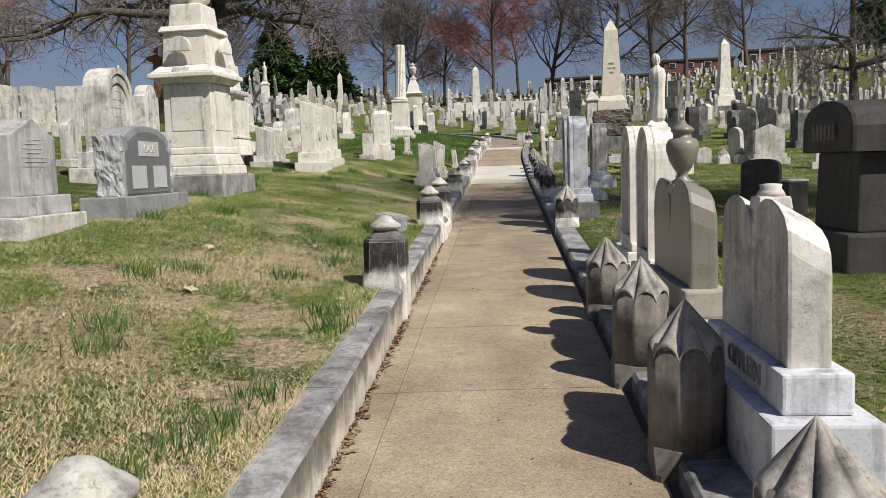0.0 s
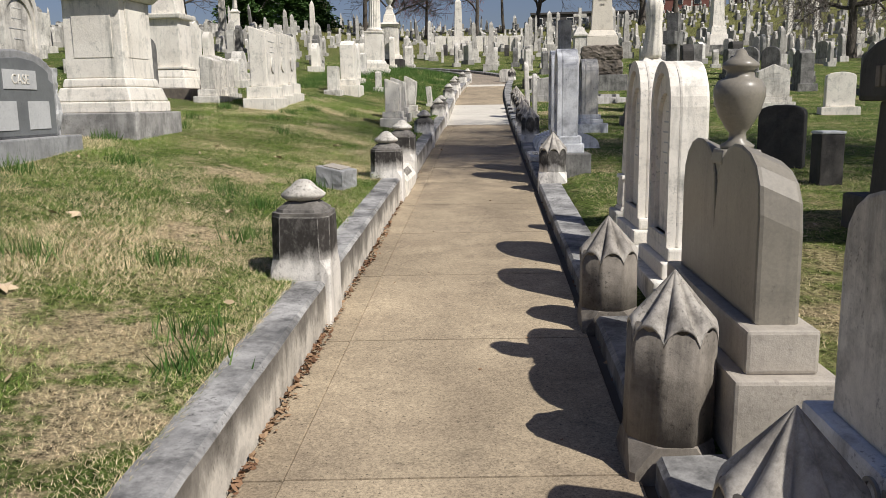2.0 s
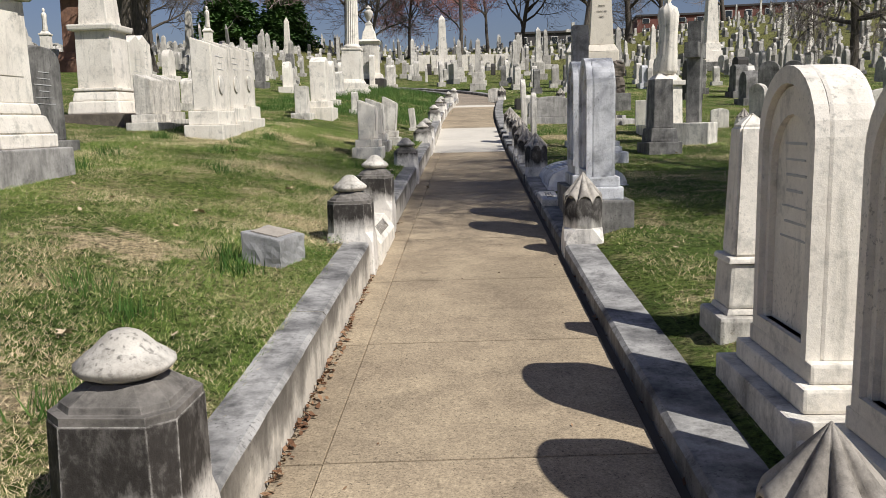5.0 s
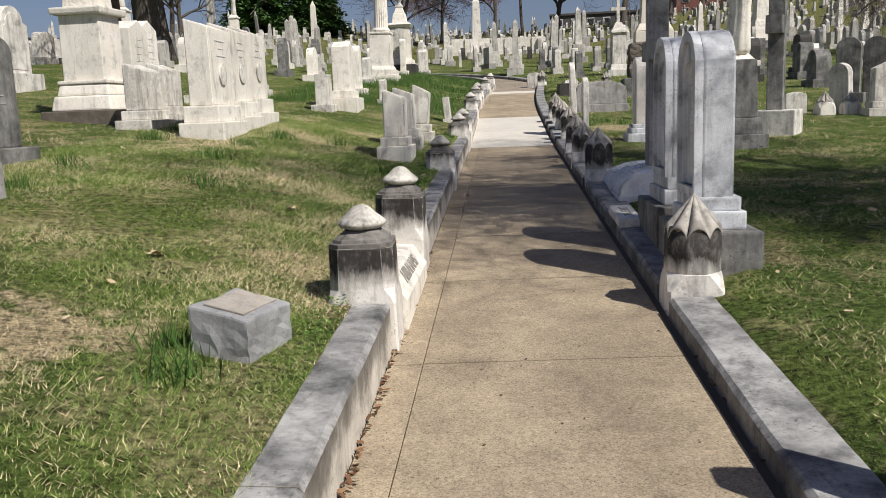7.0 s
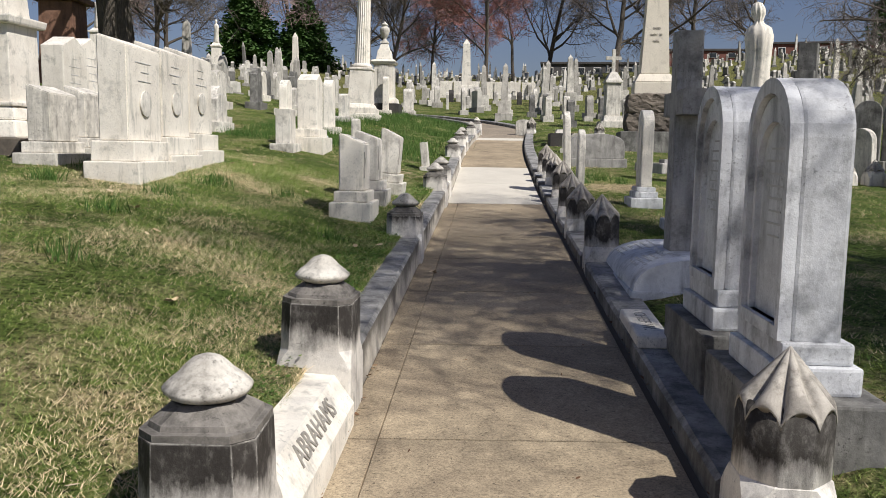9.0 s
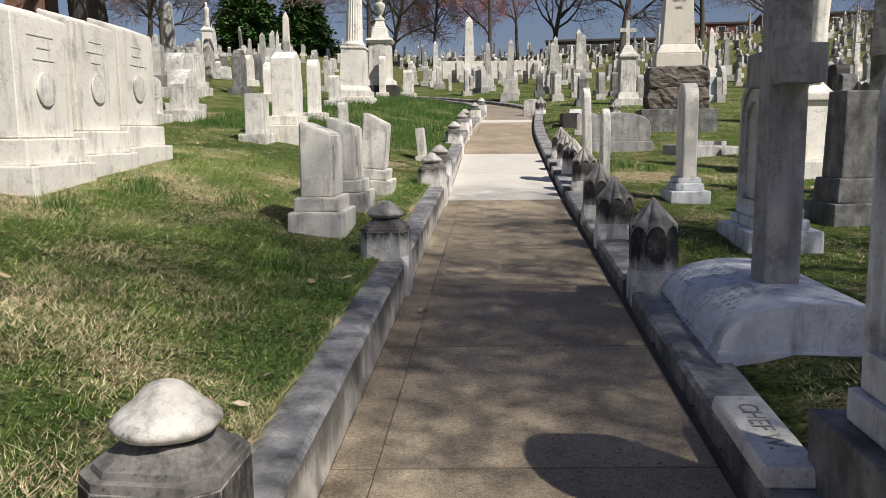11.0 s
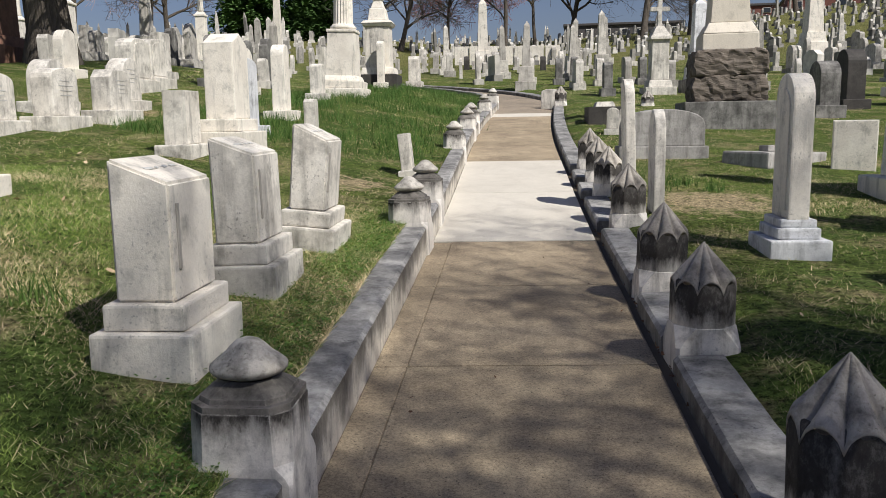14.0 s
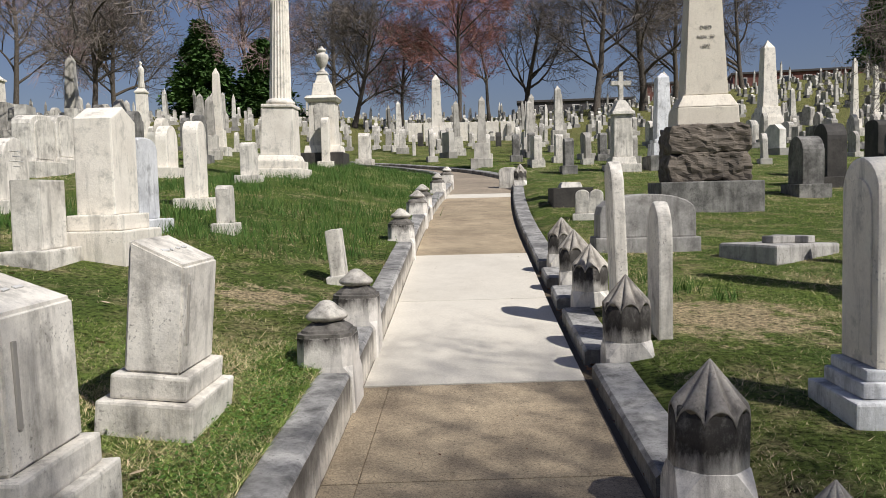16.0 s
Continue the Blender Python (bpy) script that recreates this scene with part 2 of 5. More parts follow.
def thatch(nt, where):
    """Patches of dead straw lying in the lawn, with ragged edges."""
    flat = mapped(nt, where, (1, 1, 0))
    got = None
    for x, y, r in STRAW:
        d = nt.nodes.new("ShaderNodeVectorMath")
        d.operation = "DISTANCE"
        d.inputs[1].default_value = (x, y, 0)
        nt.links.new(flat, d.inputs[0])
        near_ = calc(nt, "SUBTRACT", 1.0, calc(nt, "DIVIDE", d.outputs["Value"], r))
        got = near_ if got is None else calc(nt, "MAXIMUM", got, near_)
    return ramp(nt, calc(nt, "ADD", got, calc(nt, "MULTIPLY", calc(nt, "SUBTRACT", noisy(nt, where, 4.5, 7, 0.75), 0.5), 4.2)), (0.05, 0.0), (0.5, 0.85))


EARTH, nt, b = mat("turf", (0.1, 0.11, 0.03), 0.95, 0.1)
pos = position(nt)
lush = ramp(nt, calc(nt, "ADD", noisy(nt, pos, 0.55, 6, 0.65), parched(nt, pos)), (0.40, (0.10, 0.155, 0.036)), (0.60, (0.16, 0.21, 0.05)), (0.72, (0.46, 0.37, 0.21)))
tuft = noisy(nt, pos, 24, 6, 0.75)
col = mix(nt, lush, (0.46, 0.37, 0.21), ramp(nt, noisy(nt, pos, 2.3, 7, 0.7), (0.50, 0.0), (0.68, 0.8)))
col = mix(nt, col, mix(nt, (0.72, 0.57, 0.36), ramp(nt, noisy(nt, pos, 60, 5, 0.8), (0.35, 0.35), (0.6, 1.15)), 1.0, "MULTIPLY"), thatch(nt, pos))
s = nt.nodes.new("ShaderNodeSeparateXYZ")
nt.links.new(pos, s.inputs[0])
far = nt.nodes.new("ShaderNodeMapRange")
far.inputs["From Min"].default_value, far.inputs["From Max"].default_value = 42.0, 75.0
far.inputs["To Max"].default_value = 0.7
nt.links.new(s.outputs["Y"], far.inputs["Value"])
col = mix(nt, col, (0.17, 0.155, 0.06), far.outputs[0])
col = mix(nt, col, ramp(nt, tuft, (0.36, 0.08), (0.60, 1.4)), 0.9, "MULTIPLY")
nt.links.new(col, b.inputs["Base Color"])
relief(nt, b, calc(nt, "ADD", tuft, noisy(nt, pos, 90, 3, 0.7)), 1.0, 0.05)


def blade_mat(name, a, b_, c, straw=False):
    m, nt, b = mat(name, a, 0.7, 0.2)
    geo = nt.nodes.new("ShaderNodeNewGeometry")
    r = geo.outputs["Random Per Island"]
    patch = noisy(nt, geo.outputs["Position"], 0.9, 6, 0.65)
    col = ramp(nt, r, (0.0, a), (0.62, b_), (0.86, b_), (0.90, tuple(0.35 * u + 0.65 * v for u, v in zip(b_, c))), (1.0, c))
    patch = calc(nt, "ADD", patch, parched(nt, geo.outputs["Position"]))
    dry = ramp(nt, calc(nt, "ADD", patch, calc(nt, "MULTIPLY", r, 0.22)), (0.60, 0.0), (0.72, 0.92))
    col = mix(nt, col, c, dry)
    if straw:
        dead = ramp(nt, r, (0.0, tuple(v * 0.55 for v in c)), (1.0, c))
        col = mix(nt, col, dead, calc(nt, "MULTIPLY", thatch(nt, geo.outputs["Position"]), 0.93))
    nt.links.new(col, b.inputs["Base Color"])
    return m


BLADE = blade_mat("grass_blade", (0.07, 0.14, 0.028), (0.265, 0.365, 0.08), (0.84, 0.67, 0.43), True)
SHOOT = blade_mat("wild_onion_blade", (0.04, 0.10, 0.018), (0.075, 0.145, 0.03), (0.10, 0.16, 0.04))
LEAF = blade_mat("dead_leaf", (0.09, 0.045, 0.025), (0.2, 0.105, 0.058), (0.3, 0.2, 0.12))
PALE_LEAF = blade_mat("pale_leaf", (0.45, 0.33, 0.2), (0.5, 0.38, 0.24), (0.55, 0.44, 0.3))
CLOVER = blade_mat("clover_leaf", (0.05, 0.12, 0.018), (0.09, 0.17, 0.03), (0.14, 0.2, 0.05))

BARK, nt, b = mat("bark", (0.1, 0.085, 0.07), 0.95, 0.1)
pos = position(nt)
furrow = noisy(nt, mapped(nt, pos, (5, 5, 0.9)), 4, 7, 0.7)
nt.links.new(ramp(nt, furrow, (0.3, (0.045, 0.038, 0.031)), (0.7, (0.17, 0.148, 0.124))), b.inputs["Base Color"])
relief(nt, b, furrow, 1.0, 0.05)


def twig_mat(name, c):
    m, nt, b = mat(name, c, 0.9, 0.1)
    r = nt.nodes.new("ShaderNodeNewGeometry").outputs["Random Per Island"]
    nt.links.new(ramp(nt, r, (0, tuple(v * 0.6 for v in c)), (1, tuple(v * 1.3 for v in c))), b.inputs["Base Color"])
    return m


TWIG = twig_mat("twig", (0.20, 0.172, 0.155))
RED_TWIG = twig_mat("budding_twig", (0.33, 0.16, 0.14))
PINK_TWIG = twig_mat("pale_budding_twig", (0.33, 0.24, 0.225))
NEEDLE = twig_mat("evergreen_leaf", (0.065, 0.125, 0.036))


def paint(name, c, rough=0.8):
    m, nt, b = mat(name, c, rough)
    n = noisy(nt, position(nt), 1.4, 6, 0.7)
    nt.links.new(mix(nt, c, ramp(nt, n, (0.3, 0.7), (0.7, 1.1)), 1.0, "MULTIPLY"), b.inputs["Base Color"])
    return m


BRICK = paint("brick_wall", (0.20, 0.085, 0.068))
PALE_WALL = paint("pale_wall", (0.68, 0.66, 0.62))
ROOF = paint("roof_felt", (0.09, 0.085, 0.085))
GREY_INK = paint("worn_letter", (0.34, 0.32, 0.285))
FAINT_INK = paint("faint_letter", (0.54, 0.535, 0.52))
GLASS, nt, b = mat("window_glass", (0.03, 0.035, 0.04), 0.08, 0.6)


# ---- makers ----
def part(name, bm, material, parent=None, label=""):
    me = bpy.data.meshes.new(name)
    bm.to_mesh(me)
    bm.free()
    me.materials.append(material)
    ob = new(name, me)
    if parent is not None:
        ob.parent = parent
    return tagged(ob, label)


def raw(name, verts, faces, material, parent=None, smooth_it=False):
    me = bpy.data.meshes.new(name)
    me.from_pydata(verts, [], faces)
    me.materials.append(material)
    if smooth_it:
        me.polygons.foreach_set("use_smooth", [True] * len(me.polygons))
    ob = new(name, me)
    if parent is not None:
        ob.parent = parent
    return ob


def jitter(bm, amount, seed=0.0, size=6.0):
    for v in bm.verts:
        v.co += noise.noise_vector(v.co * size + Vector((seed, seed * 2, 1.7))) * amount


def block(w, d, h, z=0.0, x=0.0, y=0.0, bevel=0.012, taper=1.0, taper_y=None, wear=0.0, segs=2, cuts=0):
    """A bevelled block, w along x, d along y, standing at z; the top is taper times as wide."""
    bm = bmesh.new()
    bmesh.ops.create_cube(bm, size=1)
    ty = taper if taper_y is None else taper_y
    for v in bm.verts:
        top = v.co.z > 0
        v.co = Vector((v.co.x * w * (taper if top else 1), v.co.y * d * (ty if top else 1), (v.co.z + 0.5) * h))
    if bevel:
        bmesh.ops.bevel(bm, geom=bm.edges[:], offset=min(bevel, 0.3 * min(w, d, h)), segments=segs, affect="EDGES", profile=0.6)
    if cuts:
        bmesh.ops.subdivide_edges(bm, edges=[e for e in bm.edges if e.calc_length() > 0.05], cuts=cuts, use_grid_fill=True)
    if wear:
        jitter(bm, wear, w + h * 3 + x)
    bmesh.ops.translate(bm, verts=bm.verts, vec=(x, y, z))
    return bm


def slab(outline, d, z=0.0, y=0.0, bevel=0.012, wear=0.0, tilt=0.0):
    """An outline in x and z, given depth d along y, edges rounded."""
    bm = bmesh.new()
    vs = [bm.verts.new((px, -d / 2, pz)) for px, pz in outline]
    f = bm.faces.new(vs)
    got = bmesh.ops.extrude_face_region(bm, geom=[f])
    bmesh.ops.translate(bm, verts=[g for g in got["geom"] if isinstance(g, bmesh.types.BMVert)], vec=(0, d, 0))
    bmesh.ops.recalc_face_normals(bm, faces=bm.faces)
    if bevel:
        rim = [e for e in bm.edges if abs(e.verts[0].co.y - e.verts[1].co.y) < 1e-6]
        bmesh.ops.bevel(bm, geom=rim, offset=bevel, segments=2, affect="EDGES", profile=0.6)
    if wear:
        jitter(bm, wear, d * 9 + len(outline))
    if tilt:
        bmesh.ops.rotate(bm, verts=bm.verts, cent=(0, 0, 0), matrix=Matrix.Rotation(tilt, 3, "X"))
    bmesh.ops.translate(bm, verts=bm.verts, vec=(0, y, z))
    return bm


def lathe(profile, z=0.0, sides=24, ribs=0, depth=0.0, x=0.0, y=0.0, turn=0.0):
    """A turned solid from rows of radius and height."""
    bm = bmesh.new()
    rings = []
    for r, h in profile:
        ring = []
        for i in range(sides):
            a = 2 * math.pi * i / sides + turn
            k = r - (depth * (0.5 - 0.5 * math.cos(a * ribs)) if ribs else 0)
            ring.append(bm.verts.new((x + k * math.cos(a), y + k * math.sin(a), z + h)))
        rings.append(ring)
    for a, b_ in zip(rings, rings[1:]):
        for i in range(sides):
            j = (i + 1) % sides
            bm.faces.new((a[i], a[j], b_[j], b_[i]))
    bm.faces.new(rings[0][::-1])
    bm.faces.new(rings[-1])
    return bm


def shade(bm, angle=35):
    for f in bm.faces:
        f.smooth = True
    for e in bm.edges:
        if len(e.link_faces) == 2 and e.calc_face_angle(0) > radians(angle):
            e.smooth = False
    return bm


def top_line(kind, w, h):
    """Outline of a headstone's face."""
    a = w / 2
    if kind == "round":
        n = 14
        return [(-a, 0), (a, 0)] + [(a * math.cos(math.pi * i / n), h - a * 0.95 + a * 0.95 * math.sin(math.pi * i / n)) for i in range(n + 1)]
    if kind == "low":
        n, s = 10, 0.42
        return [(-a, 0), (a, 0)] + [(a * math.cos(math.pi * i / n), h - a * s + a * s * math.sin(math.pi * i / n) ** 0.8) for i in range(n + 1)]
    if kind == "shoulder":
        n, r = 10, a * 0.72
        arc = [(r * math.cos(math.pi * i / n), h - r * 0.8 + r * 0.8 * math.sin(math.pi * i / n)) for i in range(n + 1)]
        return [(-a, 0), (a, 0), (a, h - r * 0.95), (r * 1.06, h - r * 0.85)] + arc + [(-r * 1.06, h - r * 0.85), (-a, h - r * 0.95)]
    if kind == "gothic":
        n = 8
        rise = a * 1.25
        right = [(a * math.cos(math.pi / 2 * i / n) ** 1.25, h - rise + rise * math.sin(math.pi / 2 * i / n)) for i in range(n)]
        return [(-a, 0), (a, 0)] + right + [(0, h)] + [(-px, pz) for px, pz in reversed(right)]
    if kind == "lobes":
        n = 9
        right = [(a / 2 + a / 2 * math.cos(math.pi * i / n), h - a * 0.42 + a * 0.42 * math.sin(math.pi * i / n) ** 0.8) for i in range(n + 1)]
        return [(-a, 0), (a, 0)] + right[:-1] + [(0, h - a * 0.46)] + [(-px, pz) for px, pz in reversed(right[:-1])]
    if kind == "peak":
        return [(-a, 0), (a, 0), (a, h - a * 0.45), (0, h), (-a, h - a * 0.45)]
    if kind == "clip":
        return [(-a, 0), (a, 0), (a, h - a * 0.35), (a * 0.62, h), (-a * 0.62, h), (-a, h - a * 0.35)]
    return [(-a, 0), (a, 0), (a, h), (-a, h)]


def words(text, size, material, parent, x, y, z, name="inscription", deep=0.004, lean=0.0):
    """Cut lettering on a face that looks along -y, centred at x, z."""
    c = bpy.data.curves.new(name, "FONT")
    c.body, c.size, c.extrude, c.align_x, c.align_y = text, size, deep, "CENTER", "CENTER"
    tmp = bpy.data.objects.new(name, c)
    me = bpy.data.meshes.new_from_object(tmp)
    bpy.data.objects.remove(tmp)
    me.materials.append(material)
    me.transform(Matrix.Translation((x, y, z)) @ Matrix.Rotation(radians(90) - lean, 4, "X"))
    ob = new(name, me)
    ob.parent = parent
    return ob


def bars(parent, w, z, count, y, material=FAINT_INK, gap=0.07, thick=0.018, seed=1):
    """Lines of lettering too worn to read, each line a part."""
    rng = random.Random(seed)
    for i in range(count):
        part("worn_line", block(w * rng.uniform(0.4, 0.9), 0.004, thick * rng.uniform(0.3, 0.5), z - i * gap, rng.uniform(-0.06, 0.06) * w, y, 0.0), material, parent)


def thing(name, label, category, group=""):
    return tagged(new(name), label, category, group)


def face(x, y, side, turn=0.0, lean=0.0, sink=0.0, z=None):
    """Pose of a stone whose front, -y, looks to the path: side -1 stands on its left, 1 on its right."""
    zz = ground_z(x, y) - sink if z is None else z
    return pose(x, y, zz, lean, 0, (90 if side < 0 else -90) - 3.2 + turn)


def headstone(kind, w, d, h, bases=(), stone=WHITE, base_stone=None, label="white marble headstone standing in grass", panel=False, lines=0, name="headstone", group="", foot=0.0, rim=False, seed=1, drop=0.0):
    """A tablet on stepped bases. bases run from the bottom up."""
    t = thing(name, label, "headstone", group)
    z = -0.12
    first = True
    for i, (bw, bd, bh) in enumerate(bases):
        hh = bh + (0.12 if first else 0)
        under = base_stone[i] if isinstance(base_stone, tuple) else base_stone or stone
        part("base", block(bw, bd, hh, z, bevel=0.014, wear=0.004, cuts=1), under, t)
        z += hh
        first = False
    bm = slab(top_line(kind, w, h + (0 if bases else 0.12)), d, z, bevel=0.016, wear=0.003)
    for v in bm.verts:
        if v.co.z > z + h * 0.5:
            v.co.z -= drop * (v.co.y + d / 2) / d
    body = part("tablet", bm, stone, t)
    if panel:
        ol = [(px * 0.74, pz * 0.84 + h * 0.06) for px, pz in top_line("round" if kind in ("round", "gothic") else kind, w, h)]
        part("panel", slab(ol, 0.012, z, -d / 2 - 0.004, bevel=0.005), stone, body)
    if rim:
        line = top_line(kind, w, h)
        bm = bmesh.new()
        for big, low, small, deep in ((1.0, 0.0, 0.83, 0.05), (0.835, 0.045, 0.72, 0.025)):
            y0, y1 = -d / 2 - deep, -d / 2
            a = [(px * big, pz * (big + 0.05 if low else 1) + low) for px, pz in line]
            inner = [(px * small, pz * (small + 0.06) + 0.05) for px, pz in line]
            o0 = [bm.verts.new((px, y0, z + pz)) for px, pz in a]
            i0 = [bm.verts.new((px, y0, z + pz)) for px, pz in inner]
            o1 = [bm.verts.new((px, y1, z + pz)) for px, pz in a]
            i1 = [bm.verts.new((px, y1, z + pz)) for px, pz in inner]
            n = len(a)
            for i in range(n):
                j = (i + 1) % n
                bm.faces.new((o0[i], o0[j], i0[j], i0[i]))
                bm.faces.new((i0[i], i0[j], i1[j], i1[i]))
                bm.faces.new((o0[j], o0[i], o1[i], o1[j]))
        bmesh.ops.recalc_face_normals(bm, faces=bm.faces)
        part("raised_rim", bm, stone, body)
    if lines:
        bars(body, w * 0.62, z + h * 0.72, lines, -d / 2 - (0.012 if panel else 0.002), seed=seed, gap=h * 0.4 / lines, thick=min(0.02, h * 0.16 / lines))
    return t


def put(t, m):
    t.matrix_basis = m
    return t


def desk(w, d, hi, lo, bases, stone, label, base_stone=None):
    """A stone whose top slopes down to its front."""
    t = thing("desk_headstone", label, "headstone")
    z = -0.12
    for i, (bw, bd, bh) in enumerate(bases):
        hh = bh + (0.12 if i == 0 else 0)
        part("base", block(bw, bd, hh, z, bevel=0.014, wear=0.004, cuts=1), base_stone or stone, t)
        z += hh
    bm = bmesh.new()
    bmesh.ops.create_cube(bm, size=1)
    for v in bm.verts:
        v.co = Vector((v.co.x * w, v.co.y * d, 0 if v.co.z < 0 else (hi if v.co.y > 0 else lo)))
    bmesh.ops.bevel(bm, geom=bm.edges[:], offset=0.012, segments=2, affect="EDGES")
    jitter(bm, 0.003, w)
    bmesh.ops.translate(bm, verts=bm.verts, vec=(0, 0, z))
    body = part("tablet", bm, stone, t)
    return t, body, z


def obelisk(name, label, tiers, foot_w, top_w, h, stone, cap=0.35, group=""):
    """Stepped bases and a tapering shaft with a pyramid point. tiers: width, height, taper, material."""
    t = thing(name, label, "obelisk", group)
    z = -0.12
    for i, (w, th, tap, ms) in enumerate(tiers):
        hh = th + (0.12 if i == 0 else 0)
        rough = ms is ROUGH
        bm = block(w, w, hh, z, bevel=0.02 if not rough else 0.03, taper=tap, wear=0.0 if rough else 0.004, cuts=14 if rough else 1)
        if rough:
            mid_ = z + hh / 2
            for v in bm.verts:
                v.co.xy *= 1 + 0.05 * (1 - abs(v.co.z - mid_) / (hh / 2))
            jitter(bm, 0.045, w * 7 + z, 5)
            jitter(bm, 0.03, w * 3 + z, 14)
        part("base", bm, ms, t)
        z += hh
    bm = bmesh.new()
    rings = [(foot_w, 0), (top_w, h - cap), (0.01, h)]
    loops = []
    for w, zz in rings:
        loops.append([bm.verts.new((sx * w / 2, sy * w / 2, z + zz)) for sx, sy in ((-1, -1), (1, -1), (1, 1), (-1, 1))])
    for a, b_ in zip(loops, loops[1:]):
        for i in range(4):
            bm.faces.new((a[i], a[(i + 1) % 4], b_[(i + 1) % 4], b_[i]))
    bm.faces.new(loops[0][::-1])
    bm.faces.new(loops[-1])
    bmesh.ops.bevel(bm, geom=[e for e in bm.edges if e.calc_length() > 0.1], offset=0.012, segments=2, affect="EDGES")
    body = part("shaft", bm, stone, t)
    return t, body, z


# ---- ground ----
def spread(stops):
    out = []
    for a, b_, n in stops:
        out += [a + (b_ - a) * i / n for i in range(n)]
    return out + [stops[-1][1]]


us = spread([(-420, -60, 8), (-60, -14, 12), (-14, -4, 16), (-4, -0.24, 24)]) + [-0.22, 1.64] + spread([(1.68, 6, 28), (6, 16, 20), (16, 90, 30), (90, 420, 8)])
ys = spread([(-80, -4, 10), (-4, 30, 136), (30, 60, 60), (60, 140, 40), (140, 500, 12)])
verts, faces = [], []
for yy in ys:
    for k in us:
        xx = lane_x(yy) + k
        low = -0.3 < k < 1.67 and k in (-0.22, 1.64) and -5 < yy < 49
        zz = lane_z(yy) - 0.014 if low else ground_z(xx, yy)
        if not low and 0 < yy < 60 and abs(k) < 30:
            zz += 0.02 * noise.noise((xx * 1.3, yy * 1.3, 0)) + 0.035 * noise.noise((xx * 0.4, yy * 0.4, 5)) * min(1, abs(k - 0.7) / 2)
        verts.append((xx, yy, zz))
n = len(us)
for j in range(len(ys) - 1):
    for i in range(n - 1):
        faces.append((j * n + i, j * n + i + 1, (j + 1) * n + i + 1, (j + 1) * n + i))
DIRT = paint("gutter_dirt", (0.14, 0.11, 0.075))
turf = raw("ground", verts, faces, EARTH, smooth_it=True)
turf.data.materials.append(DIRT)
strip = us.index(-0.22)
for j in range(len(ys) - 1):
    if -5 < ys[j] < 48:
        turf.data.polygons[j * (n - 1) + strip].material_index = 1
tagged(turf, "sloping cemetery turf with green and straw-coloured patches", "ground", kind="structure")


# ---- path ----
path = tagged(new("path"), "old tan concrete footpath between marble kerbs", "path", kind="structure")


def paving(y0, y1, u0, u1, material, up=0.0, steps=3, side=0.006):
    """One slab of the path, with a slightly worn, rounded rim."""
    g = 0.006
    bm = bmesh.new()
    rows = []
    for i in range(steps + 1):
        yy = y0 + g + (y1 - y0 - 2 * g) * i / steps
        x0 = lane_x(yy)
        rows.append([bm.verts.new((x0 + k, yy, lane_z(yy) + up + dz)) for k, dz in ((u0 + side, -0.08), (u0 + side, -0.005), (u0 + side + 0.004, 0), (u1 - side - 0.004, 0), (u1 - side, -0.005), (u1 - side, -0.08))])
    for a, b_ in zip(rows, rows[1:]):
        for i in range(5):
            bm.faces.new((a[i], a[i + 1], b_[i + 1], b_[i]))
    bm.faces.new(rows[0])
    bm.faces.new(rows[-1][::-1])
    bmesh.ops.recalc_face_normals(bm, faces=bm.faces)
    return part("paving_slab", bm, material, path)


cuts = [-3.9, -2.45, -1.0, 0.45, 1.9, 3.33, 4.77, 6.26, 7.61, 9.03, 10.45, 12.0, 13.45, 14.92, 16.35, 17.71, 19.33, 20.87]
for a, c in zip(cuts, cuts[1:]):
    paving(a, c, 0.13, LANE_W, PAVE, side=0.0015)
    paving(a, c, -0.042, 0.13, PAVE, -0.003, side=0.0015)
for a, c in ((20.87, 23.5), (23.5, 26.15)):
    paving(a, c, -0.042, LANE_W, PAVE_NEW, 0.004)
far_cuts = [26.15, 28.0, 29.9, 31.8, 33.6]
for a, c in zip(far_cuts, far_cuts[1:]):
    paving(a, c, -0.042, LANE_W, PAVE)
paving(33.6, 34.5, -0.042, LANE_W, PAVE_NEW)
far_cuts = [34.5, 36.5, 38.5, 40.5, 42.5, 44.5, 46.5, 48.5]
for a, c in zip(far_cuts, far_cuts[1:]):
    paving(a, c, -0.042, LANE_W, PAVE_FAR, steps=5)


